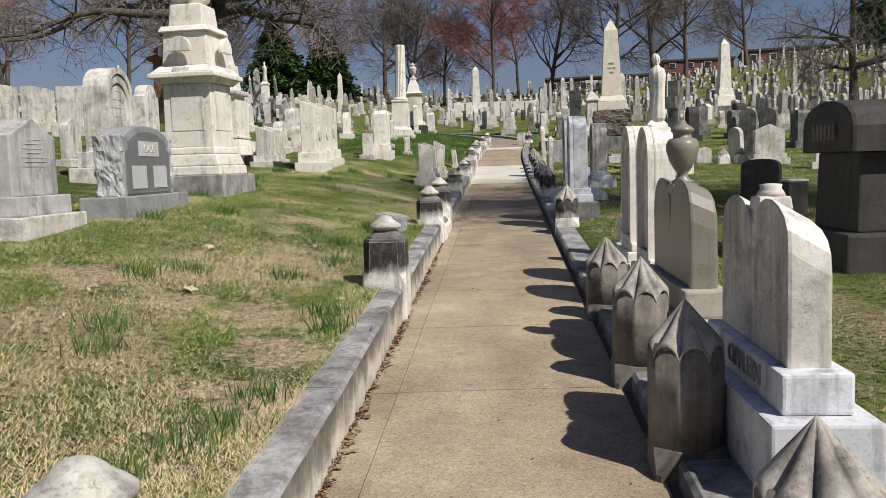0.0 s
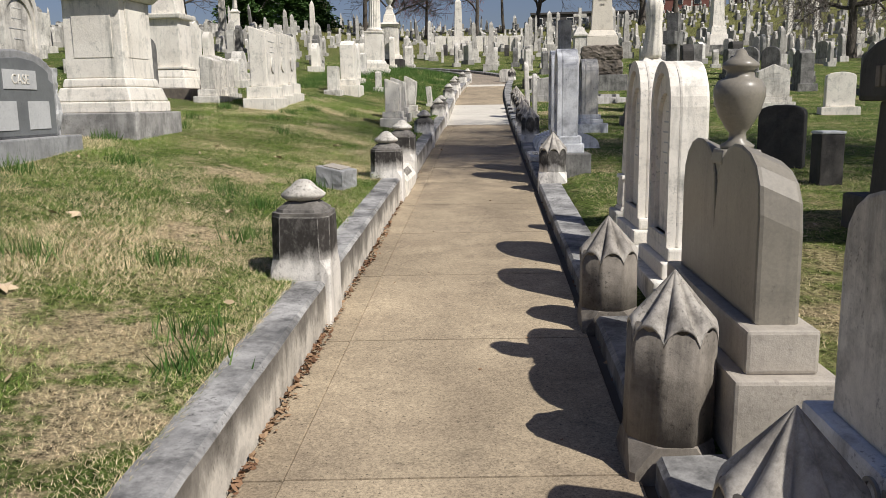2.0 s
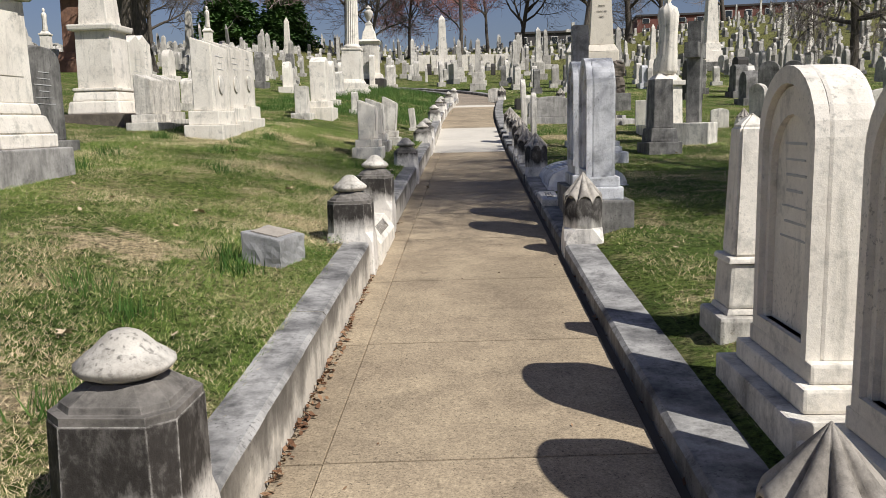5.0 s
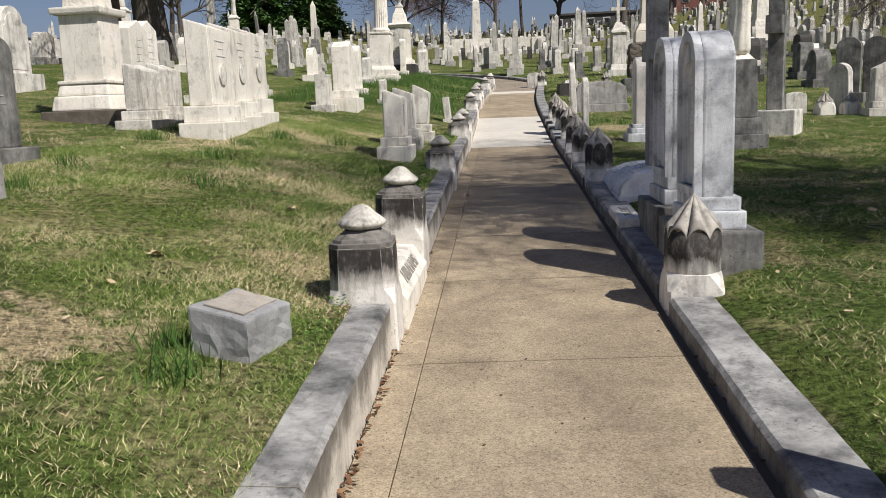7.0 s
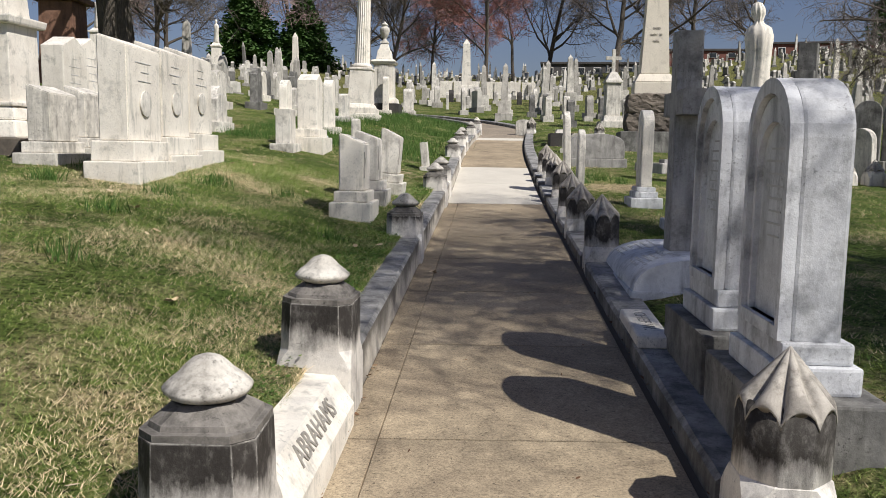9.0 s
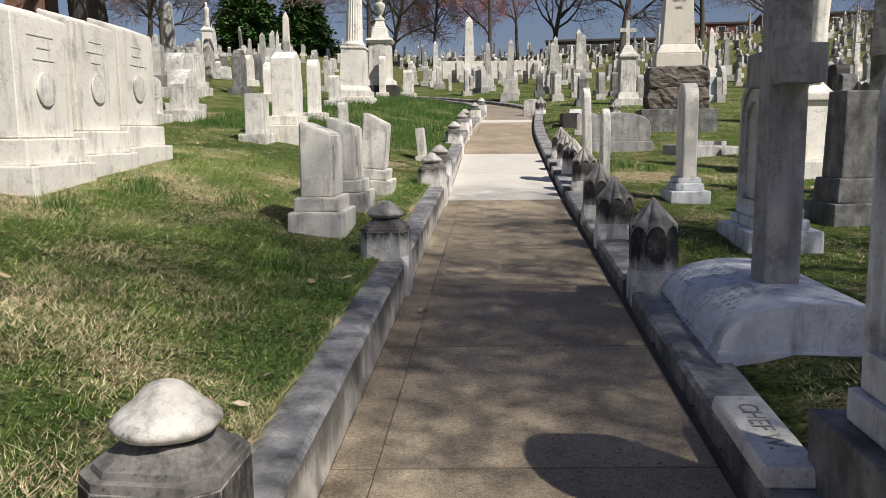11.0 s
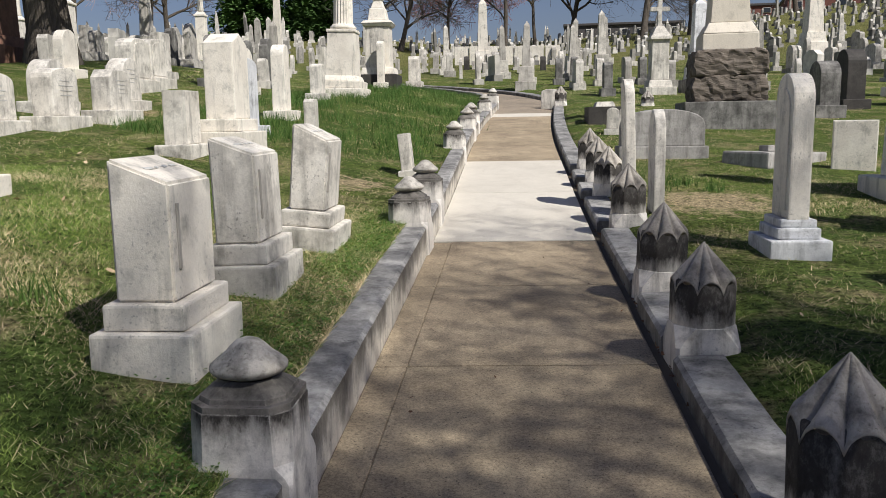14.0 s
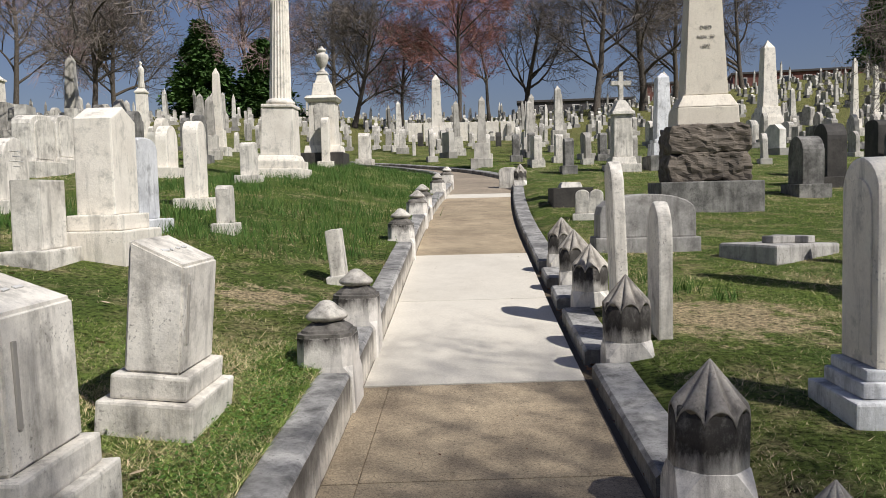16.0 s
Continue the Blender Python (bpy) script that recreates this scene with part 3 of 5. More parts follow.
# ---- kerbs and posts ----
def kerb(y0, y1, u0, u1, h, name, label, stone=KERB):
    """A length of kerb that follows the slope of the path."""
    bm = bmesh.new()
    g = 0.004
    n = max(2, int((y1 - y0) / 0.12))
    rng = random.Random(round(y0 * 100))
    sec = ((u0, -0.09), (u0, h - 0.02), (u0 + 0.02 * (1 if u1 > u0 else -1), h), (u1 - 0.02 * (1 if u1 > u0 else -1), h + 0.004), (u1, h - 0.02), (u1, -0.09))
    rows = []
    for i in range(n + 1):
        yy = y0 + g + (y1 - y0 - 2 * g) * i / n
        x0 = lane_x(yy)
        rows.append([bm.verts.new((x0 + k + rng.uniform(-0.0015, 0.0015), yy, lane_z(yy) + dz + (rng.uniform(-0.002, 0.002) if dz > 0 else 0))) for k, dz in sec])
    for a, c in zip(rows, rows[1:]):
        for i in range(5):
            bm.faces.new((a[i], a[i + 1], c[i + 1], c[i]))
    bm.faces.new(rows[0])
    bm.faces.new(rows[-1])
    bmesh.ops.recalc_face_normals(bm, faces=bm.faces)
    uv = bm.loops.layers.uv.new("height")
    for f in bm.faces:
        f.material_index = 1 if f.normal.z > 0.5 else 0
        for lp in f.loops:
            lp[uv].uv = (lp.vert.co.y, (lp.vert.co.z - lane_z(lp.vert.co.y)) / h)
    ob = part(name, bm, stone)
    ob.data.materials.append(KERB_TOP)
    return tagged(ob, label, "kerb", kind="structure")


def octo(rings, cx=0.0, cy=0.0):
    """A stack of squares with cut corners: half width, cut, height."""
    bm = bmesh.new()
    loops = []
    for a, c, z in rings:
        pts = [(a, -a + c), (a, a - c), (a - c, a), (-a + c, a), (-a, a - c), (-a, -a + c), (-a + c, -a), (a - c, -a)]
        loops.append([bm.verts.new((cx + px, cy + py, z)) for px, py in pts])
    for a, c in zip(loops, loops[1:]):
        for i in range(8):
            j = (i + 1) % 8
            bm.faces.new((a[i], a[j], c[j], c[i]))
    bm.faces.new(loops[0][::-1])
    bm.faces.new(loops[-1])
    return bm


def kerb_post(h, label, cap=True):
    """A chamfered marble post with a moulded neck and a low domed cap."""
    t = thing("kerb_post", label, "post", "posts along the kerb")
    k = h - 0.205
    bm = octo([(0.174, 0.010, -0.1), (0.172, 0.011, k * 0.46), (0.169, 0.022, k * 0.52), (0.166, 0.052, k * 0.60), (0.164, 0.056, k - 0.01), (0.163, 0.056, k)])
    jitter(bm, 0.004, h * 7)
    part("shaft", bm, POST, t)
    bm = octo([(0.161, 0.056, k), (0.161, 0.056, k + 0.022), (0.142, 0.052, k + 0.0235), (0.138, 0.051, k + 0.040), (0.118, 0.045, k + 0.056), (0.086, 0.036, k + 0.080)])
    part("neck", bm, SOOTY, t)
    if cap:
        z = k + 0.080
        prof = [(0.080, 0), (0.116, 0.016), (0.127, 0.030), (0.126, 0.040), (0.104, 0.060), (0.080, 0.078), (0.060, 0.100), (0.042, 0.116), (0.02, 0.125), (0.004, 0.127)]
        bm = lathe(prof, z, 20)
        jitter(bm, 0.006, h * 3, 9)
        part("cap", shade(bm, 50), CAP, t)
    return t


def fluted_post(h, label, stone=FLUTED):
    """An eight-sided post, each side ending in a round arch under a fluted spire."""
    t = thing("fluted_post", label, "post", "fluted posts along the kerb")
    n, sides = 64, 8
    eave = h - 0.245
    ft = 0.10 if stone is FLUTED_OLD else 0.2
    bm = octo([(0.158, 0.014, -0.1), (0.157, 0.018, ft - 0.08), (0.155, 0.05, ft - 0.03), (0.153, 0.085, ft + 0.015), (0.14, 0.085, ft + 0.03)])
    jitter(bm, 0.003, h)
    part("foot", bm, stone, t)

    def ring(r, z, arch, f=0.0, dish=0.0):
        """One round of the octagon; f runs from the eave, 0, to the point, 1."""
        out = []
        for i in range(n):
            a = 2 * math.pi * i / n + math.pi / 8
            ph = (i % (n // sides)) / (n // sides)
            mid = math.sin(math.pi * ph)
            flat = math.cos(math.pi / 8) / math.cos((ph - 0.5) * math.pi / 4)
            k = r * flat * (1 - dish * mid) * (1 - f) * (1 - 0.26 * math.sin(math.pi * min(1, f * 1.15 + 0.03)) * (1 - mid ** 0.6))
            out.append((k * math.cos(a), k * math.sin(a), (z + arch * mid ** 0.55) * (1 - f) + (eave + 0.245) * f))
        return out

    def skin(rings):
        bm = bmesh.new()
        loops = [[bm.verts.new(p) for p in r] for r in rings]
        for a, c in zip(loops, loops[1:]):
            for i in range(n):
                j = (i + 1) % n
                bm.faces.new((a[i], a[j], c[j], c[i]))
        bm.faces.new(loops[0][::-1])
        bm.faces.new(loops[-1])
        return shade(bm, 28)

    part("shaft", skin([ring(0.166, ft - 0.06, 0, 0, 0.0), ring(0.165, eave * 0.7, 0, 0, 0.03), ring(0.1645, eave + 0.002, 0.062, 0, 0.035)]), stone, t)
    spire = [ring(0.160, eave - 0.004, 0.062), ring(0.166, eave - 0.004, 0.062), ring(0.1665, eave + 0.006, 0.062)]
    for f in (0.08, 0.2, 0.35, 0.5, 0.65, 0.8, 0.92):
        spire.append(ring(0.1665, eave + 0.006, 0.062, f))
    spire.append(ring(0.1665, eave + 0.006, 0.062, 0.985))
    part("spire", skin(spire), SPIRE, t)
    return t


def stand(t, y, u, turn=0.0, lean=0.0, side=0.0):
    return put(t, pose(lane_x(y) + u, y, lane_z(y), lean, side, -3.2 + turn))


LEFT_POSTS = [(1.96, 0.8), (6.72, 0.81), (10.82, 0.73), (12.35, 0.74), (16.24, 0.63), (20.55, 0.63), (21.75, 0.63), (26.0, 0.63), (28.9, 0.6), (30.1, 0.6), (33.6, 0.55), (36.0, 0.55)]
for i, (y, h) in enumerate(LEFT_POSTS):
    stand(kerb_post(h, "white marble kerb post, sooty above with a lichened domed cap"), y, -0.19, (i * 37) % 5 - 2, 0, (i * 53) % 5 * 0.5 - 1)
RIGHT_POSTS = [(2.27, 0.73, 1.57), (3.66, 0.74, 1.52), (4.87, 0.725, 1.52), (6.46, 0.62, 1.54), (11.26, 0.66, 1.61), (15.88, 0.69, 1.62), (17.72, 0.63, 1.62), (18.9, 0.65, 1.62), (21.05, 0.66, 1.71), (22.8, 0.63, 1.72), (23.75, 0.63, 1.72), (24.75, 0.63, 1.70), (35.4, 0.62, 1.62)]
for i, (y, h, u) in enumerate(RIGHT_POSTS):
    stand(fluted_post(h, "weathered octagonal stone post with fluted spire cap", FLUTED_OLD if y < 7 else FLUTED), y, u, (i * 29) % 5 - 2, (i * 31) % 5 * 0.6 - 1.2, (i * 17) % 5 * 0.6 - 1.2)

ends = [-3.0, 0.2, 1.96, 4.1, 6.72, 8.8, 10.82]
for a, c in zip(ends, ends[1:]):
    kerb(a + (0.18 if a in (1.96, 6.72) else 0), c - (0.18 if c in (1.96, 6.72, 10.82) else 0), -0.045, -0.25, 0.255, "kerb_left", "stained marble kerb holding up the lawn")
for a, c in ((12.53, 14.3), (14.3, 16.06), (16.42, 18.4), (18.4, 20.37), (20.73, 21.57), (21.93, 24), (24, 25.82), (26.18, 28.72), (29.08, 29.92), (30.28, 33.4), (33.8, 35.8), (36.2, 40), (40, 44), (44, 48.5)):
    kerb(a, c, -0.045, -0.25, 0.235 if a < 30 else 0.16, "kerb_left", "stained marble kerb holding up the lawn")
stops = [0.2, 2.1, 2.44, 3.49, 3.83, 4.70, 5.04, 6.29, 6.63, 8.9, 11.08, 11.44, 13.6, 15.7, 16.06, 17.55, 17.89, 18.73, 19.07, 20.88, 21.22, 22.62, 22.98, 23.57, 23.93, 24.57, 24.93, 27, 29, 31, 33, 35.2, 35.6, 38, 40.5, 43, 45.5, 48.5]
posts_at = [p[0] for p in RIGHT_POSTS]
for a, c in zip(stops, stops[1:]):
    if not any(abs((a + c) / 2 - p) < 0.1 for p in posts_at):
        kerb(a, c, 1.45, 1.71, 0.105, "kerb_right", "low stained marble kerb beside the path", GRIMY)
kerb(-3, 0.2, 1.45, 1.71, 0.105, "kerb_right", "low stained marble kerb beside the path", GRIMY)

# the lettered name block between two posts
t = tagged(new("name_block"), "white marble kerb block with slanted lettered face", "kerb")
bm = bmesh.new()
sec = [(-0.02, -0.09), (-0.02, 0.13), (-0.03, 0.145), (-0.11, 0.255), (-0.25, 0.262), (-0.25, -0.09)]
for yy in (-0.58, 0.58):
    for k, z in sec:
        bm.verts.new((yy, -k - 0.02, z))
bm.verts.ensure_lookup_table()
for i in range(6):
    j = (i + 1) % 6
    bm.faces.new((bm.verts[i], bm.verts[j], bm.verts[6 + j], bm.verts[6 + i]))
bm.faces.new(bm.verts[0:6])
bm.faces.new(bm.verts[6:12])
bmesh.ops.recalc_face_normals(bm, faces=bm.faces)
part("block", bm, WHITE, t)
words("ABRAHAMS", 0.12, GREY_INK, t, 0.0, 0.0485, 0.201, lean=radians(36))
put(t, pose(lane_x(11.585), 11.585, lane_z(11.585), 0, 0, 90 - 3.2))

# ---- near stones, right of the path ----
def urn(parent, z, s=1.0, whole=True, stone=GRANITE):
    """A turned stone urn on a square foot; only the foot where the urn is gone."""
    part("urn_foot", block(0.24 * s, 0.24 * s, 0.06, z, bevel=0.012, taper=0.9), stone, parent)
    if whole:
        prof = [(0.09, 0), (0.095, 0.02), (0.05, 0.05), (0.045, 0.09), (0.07, 0.12), (0.115, 0.2), (0.14, 0.29), (0.142, 0.34), (0.12, 0.385), (0.08, 0.40), (0.075, 0.44), (0.10, 0.455), (0.10, 0.475), (0.07, 0.50), (0.04, 0.52), (0.025, 0.55), (0.005, 0.56)]
        part("urn", shade(lathe([(r * s, h * s) for r, h in prof], z + 0.06, 24), 55), stone, parent)
    else:
        part("urn_stump", shade(lathe([(r * s, h * s) for r, h in ((0.1, 0), (0.085, 0.03), (0.07, 0.05), (0.075, 0.08), (0.03, 0.085))], z + 0.06, 20), 40), stone, parent)


t = headstone("lobes", 0.92, 0.165, 0.63, [(1.3, 0.40, 0.245), (1.1, 0.26, 0.155)], WORN, BLUISH, "double-lobed white marble headstone with lichen and broken urn foot", drop=0.10)
part("pedestal", block(0.15, 0.13, 0.10, 0.87, bevel=0.012), WORN, t)
urn(t, 0.965, 0.6, False, WORN)
words("OPPLEIN", 0.12, GREY_INK, t, 0.08, -0.134, 0.33)
put(t, face(1.515, 3.67, 1))
t = headstone("lobes", 1.1, 0.155, 0.62, [(1.4, 0.36, 0.225), (1.26, 0.25, 0.155)], WARM, TAN, "double-lobed polished brownish grey granite headstone topped by a stone urn", drop=0.07)
part("pedestal", block(0.15, 0.14, 0.1, 0.83, bevel=0.012), WARM, t)
urn(t, 0.90, 0.70, True, WARM)
put(t, face(1.60, 5.33, 1))
for y, x in ((6.78, 1.805), (7.67, 1.855)):
    t = headstone("round", 0.54, 0.16, 1.03, [(0.86, 0.46, 0.08), (0.72, 0.34, 0.09), (0.63, 0.26, 0.075)], WHITE, (WORN, WHITE, WHITE), "round-topped marble headstone with raised rim and sooty face", rim=True, lines=7, seed=int(y * 10))
    put(t, face(x, y, 1))
t, body, z = obelisk("obelisk", "small white marble obelisk on a moulded plinth", [(0.36, 0.1, 1, WORN), (0.27, 0.03, 0.92, WHITE), (0.25, 0.22, 0.92, WHITE), (0.26, 0.03, 0.95, WHITE)], 0.19, 0.15, 0.68, WHITE, 0.06)
put(t, pose(1.97, 8.6, ground_z(1.97, 8.6), 0, 0, -3))
for y, x, h in ((11.83, 1.925, 1.0), (12.72, 1.975, 0.99)):
    t = headstone("round", 0.50, 0.19, h, [(0.84, 0.46, 0.25), (0.62, 0.32, 0.11), (0.56, 0.27, 0.085)], BLUISH, (GRIMY, BLUISH, BLUISH), "blue-grey marble headstone with round arch and carved recess", rim=True, lines=8, seed=int(y * 7))
    put(t, face(x, y, 1))

# cross on a barrel-shaped ledger
t = thing("barrel_tomb", "blue-white marble barrel-vaulted grave ledger with worn letters", "tomb")
n, r = 18, 0.46
bm = bmesh.new()
loops = []
for yy in [-0.72 + 1.44 * i / 8 for i in range(9)]:
    loops.append([bm.verts.new((-yy, r * math.cos(math.pi * i / n), 0.25 * math.sin(math.pi * i / n) ** 0.75)) for i in range(n + 1)])
for a, c in zip(loops, loops[1:]):
    for i in range(n):
        bm.faces.new((a[i], a[i + 1], c[i + 1], c[i]))
bm.faces.new(loops[0])
bm.faces.new(loops[-1])
bmesh.ops.recalc_face_normals(bm, faces=bm.faces)
body = part("vault", shade(bm, 50), BLUISH, t)
part("base", block(1.48, 0.95, 0.2, -0.18, bevel=0.012, wear=0.003, cuts=1), BLUISH, t)
rng = random.Random(12)
for row_ in range(6):
    for sgn in (-1, 1):
        a = radians(106 + row_ * 8)
        zz = 0.25 * math.sin(a) ** 0.75 + 0.003
        yy = r * math.cos(a)
        slope = math.degrees(math.atan2(0.25 * 0.75 * math.sin(a) ** -0.25 * -math.cos(a), r * math.sin(a)))
        at = -0.22 + rng.uniform(-0.04, 0.04)
        for q in range(rng.randint(4, 6)):
            w = rng.uniform(0.022, 0.04)
            ob = part("worn_letter", block(w * 0.8, 0.022, 0.004, -0.003, bevel=0), FAINT_INK, body)
            ob.matrix_basis = pose(sgn * 0.36 + at, yy, zz, slope, 0, rng.uniform(-10, 10))
            at += w + 0.045
put(t, face(2.36, 15.02, 1, z=ground_z(2.36, 15.02) - 0.06))
t = thing("stone_cross", "tall weathered grey marble cross on the barrel tomb", "cross")
bm = bmesh.new()
hw, ah, top, arm = 0.10, 1.03, 1.66, 0.33
ol = [(-hw * 1.1, 0), (hw * 1.1, 0), (hw, ah), (arm, ah), (arm, ah + 0.185), (hw, ah + 0.185), (hw, top), (-hw, top), (-hw, ah + 0.185), (-arm, ah + 0.185), (-arm, ah), (-hw, ah)]
part("cross", slab(ol, 0.19, 0.04, bevel=0.012, wear=0.004), WEATHERED, t)
part("foot", block(0.36, 0.34, 0.07, -0.03, bevel=0.015, taper=0.9), BLUISH, t)
put(t, face(2.335, 14.9, 1, z=ground_z(2.36, 15.02) + 0.155))
t = thing("small_marker", "small white marble marker block lying on the kerb", "marker")
ob = part("body", block(0.68, 0.2, 0.07, 0, bevel=0.02, taper=0.95, segs=3), WHITE, t)
words("CHEF W.", 0.105, GREY_INK, ob, -0.02, 0, 0.0705, lean=radians(90), deep=0.002)
put(t, pose(lane_x(13.4) + 1.545, 13.4, lane_z(13.4) + 0.105, 0, 3, -93.2))

# ---- near stones, left of the path ----
t = headstone("peak", 0.72, 0.22, 0.68, [(1.05, 0.56, 0.13), (0.86, 0.38, 0.17)], GREY_STONE, (WORN, GREY_STONE), "grey weathered headstone with a gabled top on two bases", lines=7)
put(t, face(-3.62, 7.4, -1))
t = headstone("low", 1.2, 0.28, 0.74, [(1.6, 0.5, 0.17)], GRANITE, GRANITE, "grey granite headstone with rock-faced ends and a dark polished front")
ol = [(-0.54, 0.02), (0.54, 0.02), (0.54, 0.46), (0.47, 0.5), (0.47, 0.56), (0.40, 0.6), (0.24, 0.655), (0.0, 0.675), (-0.24, 0.655), (-0.40, 0.6), (-0.47, 0.56), (-0.47, 0.5), (-0.54, 0.46)]
pan = part("polished_panel", slab(ol, 0.012, 0.17, -0.144, bevel=0.004), POLISHED, t, "dark polished front")
for x, z, w, h in ((0.0, 0.66, 0.5, 0.16), (-0.26, 0.36, 0.34, 0.24), (0.26, 0.36, 0.34, 0.24)):
    part("plaque", block(w, 0.008, h, z - h / 2, x, -0.153, bevel=0.002), PALE_GRANITE, pan, "pale lettered plaque")
for sx in (-0.61, 0.61):
    bm = block(0.09, 0.27, 0.62, 0.165, sx, 0, 0.015, cuts=12)
    jitter(bm, 0.03, sx, 9)
    jitter(bm, 0.02, sx + 3, 28)
    part("rock_face", bm, ROCK, t, "rough rock-faced end")
words("CASE", 0.115, WHITE, t, 0, -0.158, 0.66)
put(t, face(-3.28, 9.1, -1))

t = thing("family_monument", "tall white marble monument with cornice on a dark stepped base", "monument")
z = -0.15
for nm, w, h, tap, ms, bev in (("base", 1.10, 0.45, 1, WEATHERED, 0.02), ("plinth", 0.93, 0.12, 1, WHITE, 0.02), ("plinth", 0.91, 0.16, 0.9, WHITE, 0.03), ("plinth", 0.78, 0.1, 0.95, WHITE, 0.03), ("die", 0.69, 0.85, 0.97, WHITE, 0.012), ("cornice", 0.76, 0.07, 1.15, WHITE, 0.02), ("cornice", 0.96, 0.07, 1.0, WHITE, 0.02), ("cornice", 0.92, 0.10, 0.8, WHITE, 0.03), ("upper_die", 0.66, 0.45, 0.92, WHITE, 0.02), ("cornice", 0.72, 0.08, 0.9, WHITE, 0.03), ("upper_die", 0.5, 0.3, 0.9, WHITE, 0.03)):
    part(nm, block(w, w, h, z, bevel=bev, taper=tap, wear=0.003, cuts=1, segs=3), ms, t)
    z += h
for q in range(4):
    turn_ = Matrix.Rotation(q * math.pi / 2, 4, "Z")
    bm = slab(top_line("round", 0.3, 0.2), 0.07, 1.94, -0.44, 0.012)
    bm.transform(turn_)
    part("pediment", bm, WHITE, t)
    bm = slab([(px, -pz) for px, pz in top_line("round", 0.24, 0.14)], 0.06, 1.74, -0.43, 0.01)
    bm.transform(turn_)
    part("drop_ornament", bm, WHITE, t)
    bm = slab(top_line("flat", 0.46, 0.6), 0.012, 0.9, -0.343, 0.005)
    bm.transform(turn_)
    part("die_panel", bm, WHITE, t)
prof = [(0.2, 0), (0.26, 0.05), (0.28, 0.15), (0.22, 0.3), (0.24, 0.42), (0.15, 0.55), (0.05, 0.62)]
bm = lathe(prof, z, 20, 5, 0.05)
part("draped_urn", shade(bm, 60), WHITE, t)
put(t, pose(-3.35, 11.65, ground_z(-3.35, 11.65) - 0.08, 0, 0, -8))

LAB = "white marble headstone with sloping top in a row of three"
for i, y in enumerate((17.05, 18.03, 19.01)):
    t, body, z = desk(0.80, 0.30, 1.04, 0.93, [(0.97, 0.56, 0.15), (0.88, 0.44, 0.2)], WHITE, LAB)
    bars(body, 0.42, z + 0.78, 3, -0.152, gap=0.09, seed=i + 2)
    part("wreath", lathe([(0.10, 0), (0.13, 0.01), (0.13, 0.02), (0.09, 0.024)], 0, 20), WORN, body).matrix_basis = pose(0, -0.148, z + 0.38, 90, 0, 0)
    put(t, face(-2.72, y, -1))
for i, (y, x, k) in enumerate(((17.10, -0.43, 0), (18.27, -0.37, 1), (19.45, -0.25, 2))):
    t, body, z = desk(0.455, 0.25, 0.585, 0.485, [(0.62, 0.43, 0.15), (0.53, 0.34, 0.11)], WHITE if k == 0 else WORN, "marble headstone with slanted lettered top on two bases", WORN if k else WHITE)
    groove = part("side_groove", block(0.024, 0.012, 0.27, z + 0.13, -0.16, -0.126, 0.004), GREY_INK, body)
    for q in range(4):
        ob = part("worn_letter", block(0.05, 0.016, 0.005, -0.003, bevel=0.001), FAINT_INK, body)
        ob.matrix_basis = pose(-0.12 + q * 0.078, 0.0, z + 0.539, 22, 0, (q * 40) % 50 - 20)
    put(t, face(x, y, -1, 0, (0, -1.5, 5)[k]))
t = thing("block_marker", "small rock-faced grey granite marker with smooth slanted top", "marker")
bm = block(0.36, 0.27, 0.31, -0.1, bevel=0.012, wear=0.014, cuts=5)
for v in bm.verts:
    v.co.z -= 0.2 * max(0, v.co.z + 0.02) / 0.23 * (0.135 - v.co.y)
for v in bm.verts:
    if v.co.z < 0.12:
        v.co += noise.noise_vector(v.co * 30) * 0.012
body = part("body", bm, GRANITE, t)
part("plaque", block(0.27, 0.19, 0.008, bevel=0.002), TAN, body, "smooth worn plaque").matrix_basis = pose(0, 0, 0.188, 11, 0, 0)
put(t, face(-0.60, 10.0, -1, -14, 0))


# ---- stones of the middle ground, left ----
def tablet(x, y, side, kind, w, d, h, bases, stone, label, base_stone=None, lean=0.0, turn=0.0, **more):
    return put(headstone(kind, w, d, h, bases, stone, base_stone, label, **more), face(x, y, side, turn, lean))


tablet(-6.6, 14.7, -1, "round", 0.5, 0.14, 0.72, [(0.7, 0.3, 0.12)], WORN, "small round-topped headstone on a low base", panel=True)
tablet(-5.15, 12.9, -1, "round", 0.85, 0.34, 1.28, [(1.3, 0.7, 0.2), (1.1, 0.52, 0.24)], WORN, "large arched marble headstone with carved recess", rim=True, lines=4)
tablet(-3.75, 13.7, -1, "low", 0.8, 0.2, 1.0, [(1.0, 0.4, 0.14)], GRIMY, "plain dark grey headstone behind the monument", lines=6)
for i, (x, y) in enumerate(((-5.75, 22.9), (-5.5, 21.7))):
    tablet(x, y, -1, "peak", 0.75, 0.35, 1.25, [(1.0, 0.6, 0.25)], WHITE, "tall white marble headstone with a gabled top", lines=4, seed=i + 30)
for x, y, w in ((-10.4, 23.1, 1.1), (-10.9, 25.0, 1.1), (-11.5, 21.5, 0.9), (-12.2, 24.6, 1.0), (-13.5, 27.5, 1.1), (-12.6, 29.5, 1.0)):
    tablet(x, y, -1, "flat", w, 0.35, 1.05, [(w + 0.3, 0.6, 0.25)], WORN, "broad square-topped marble headstone with dark stains", lines=5, seed=int(w * 50 + y))
t = thing("family_monument", "white marble pillar monument on a brown stepped base", "monument")
z = -0.15
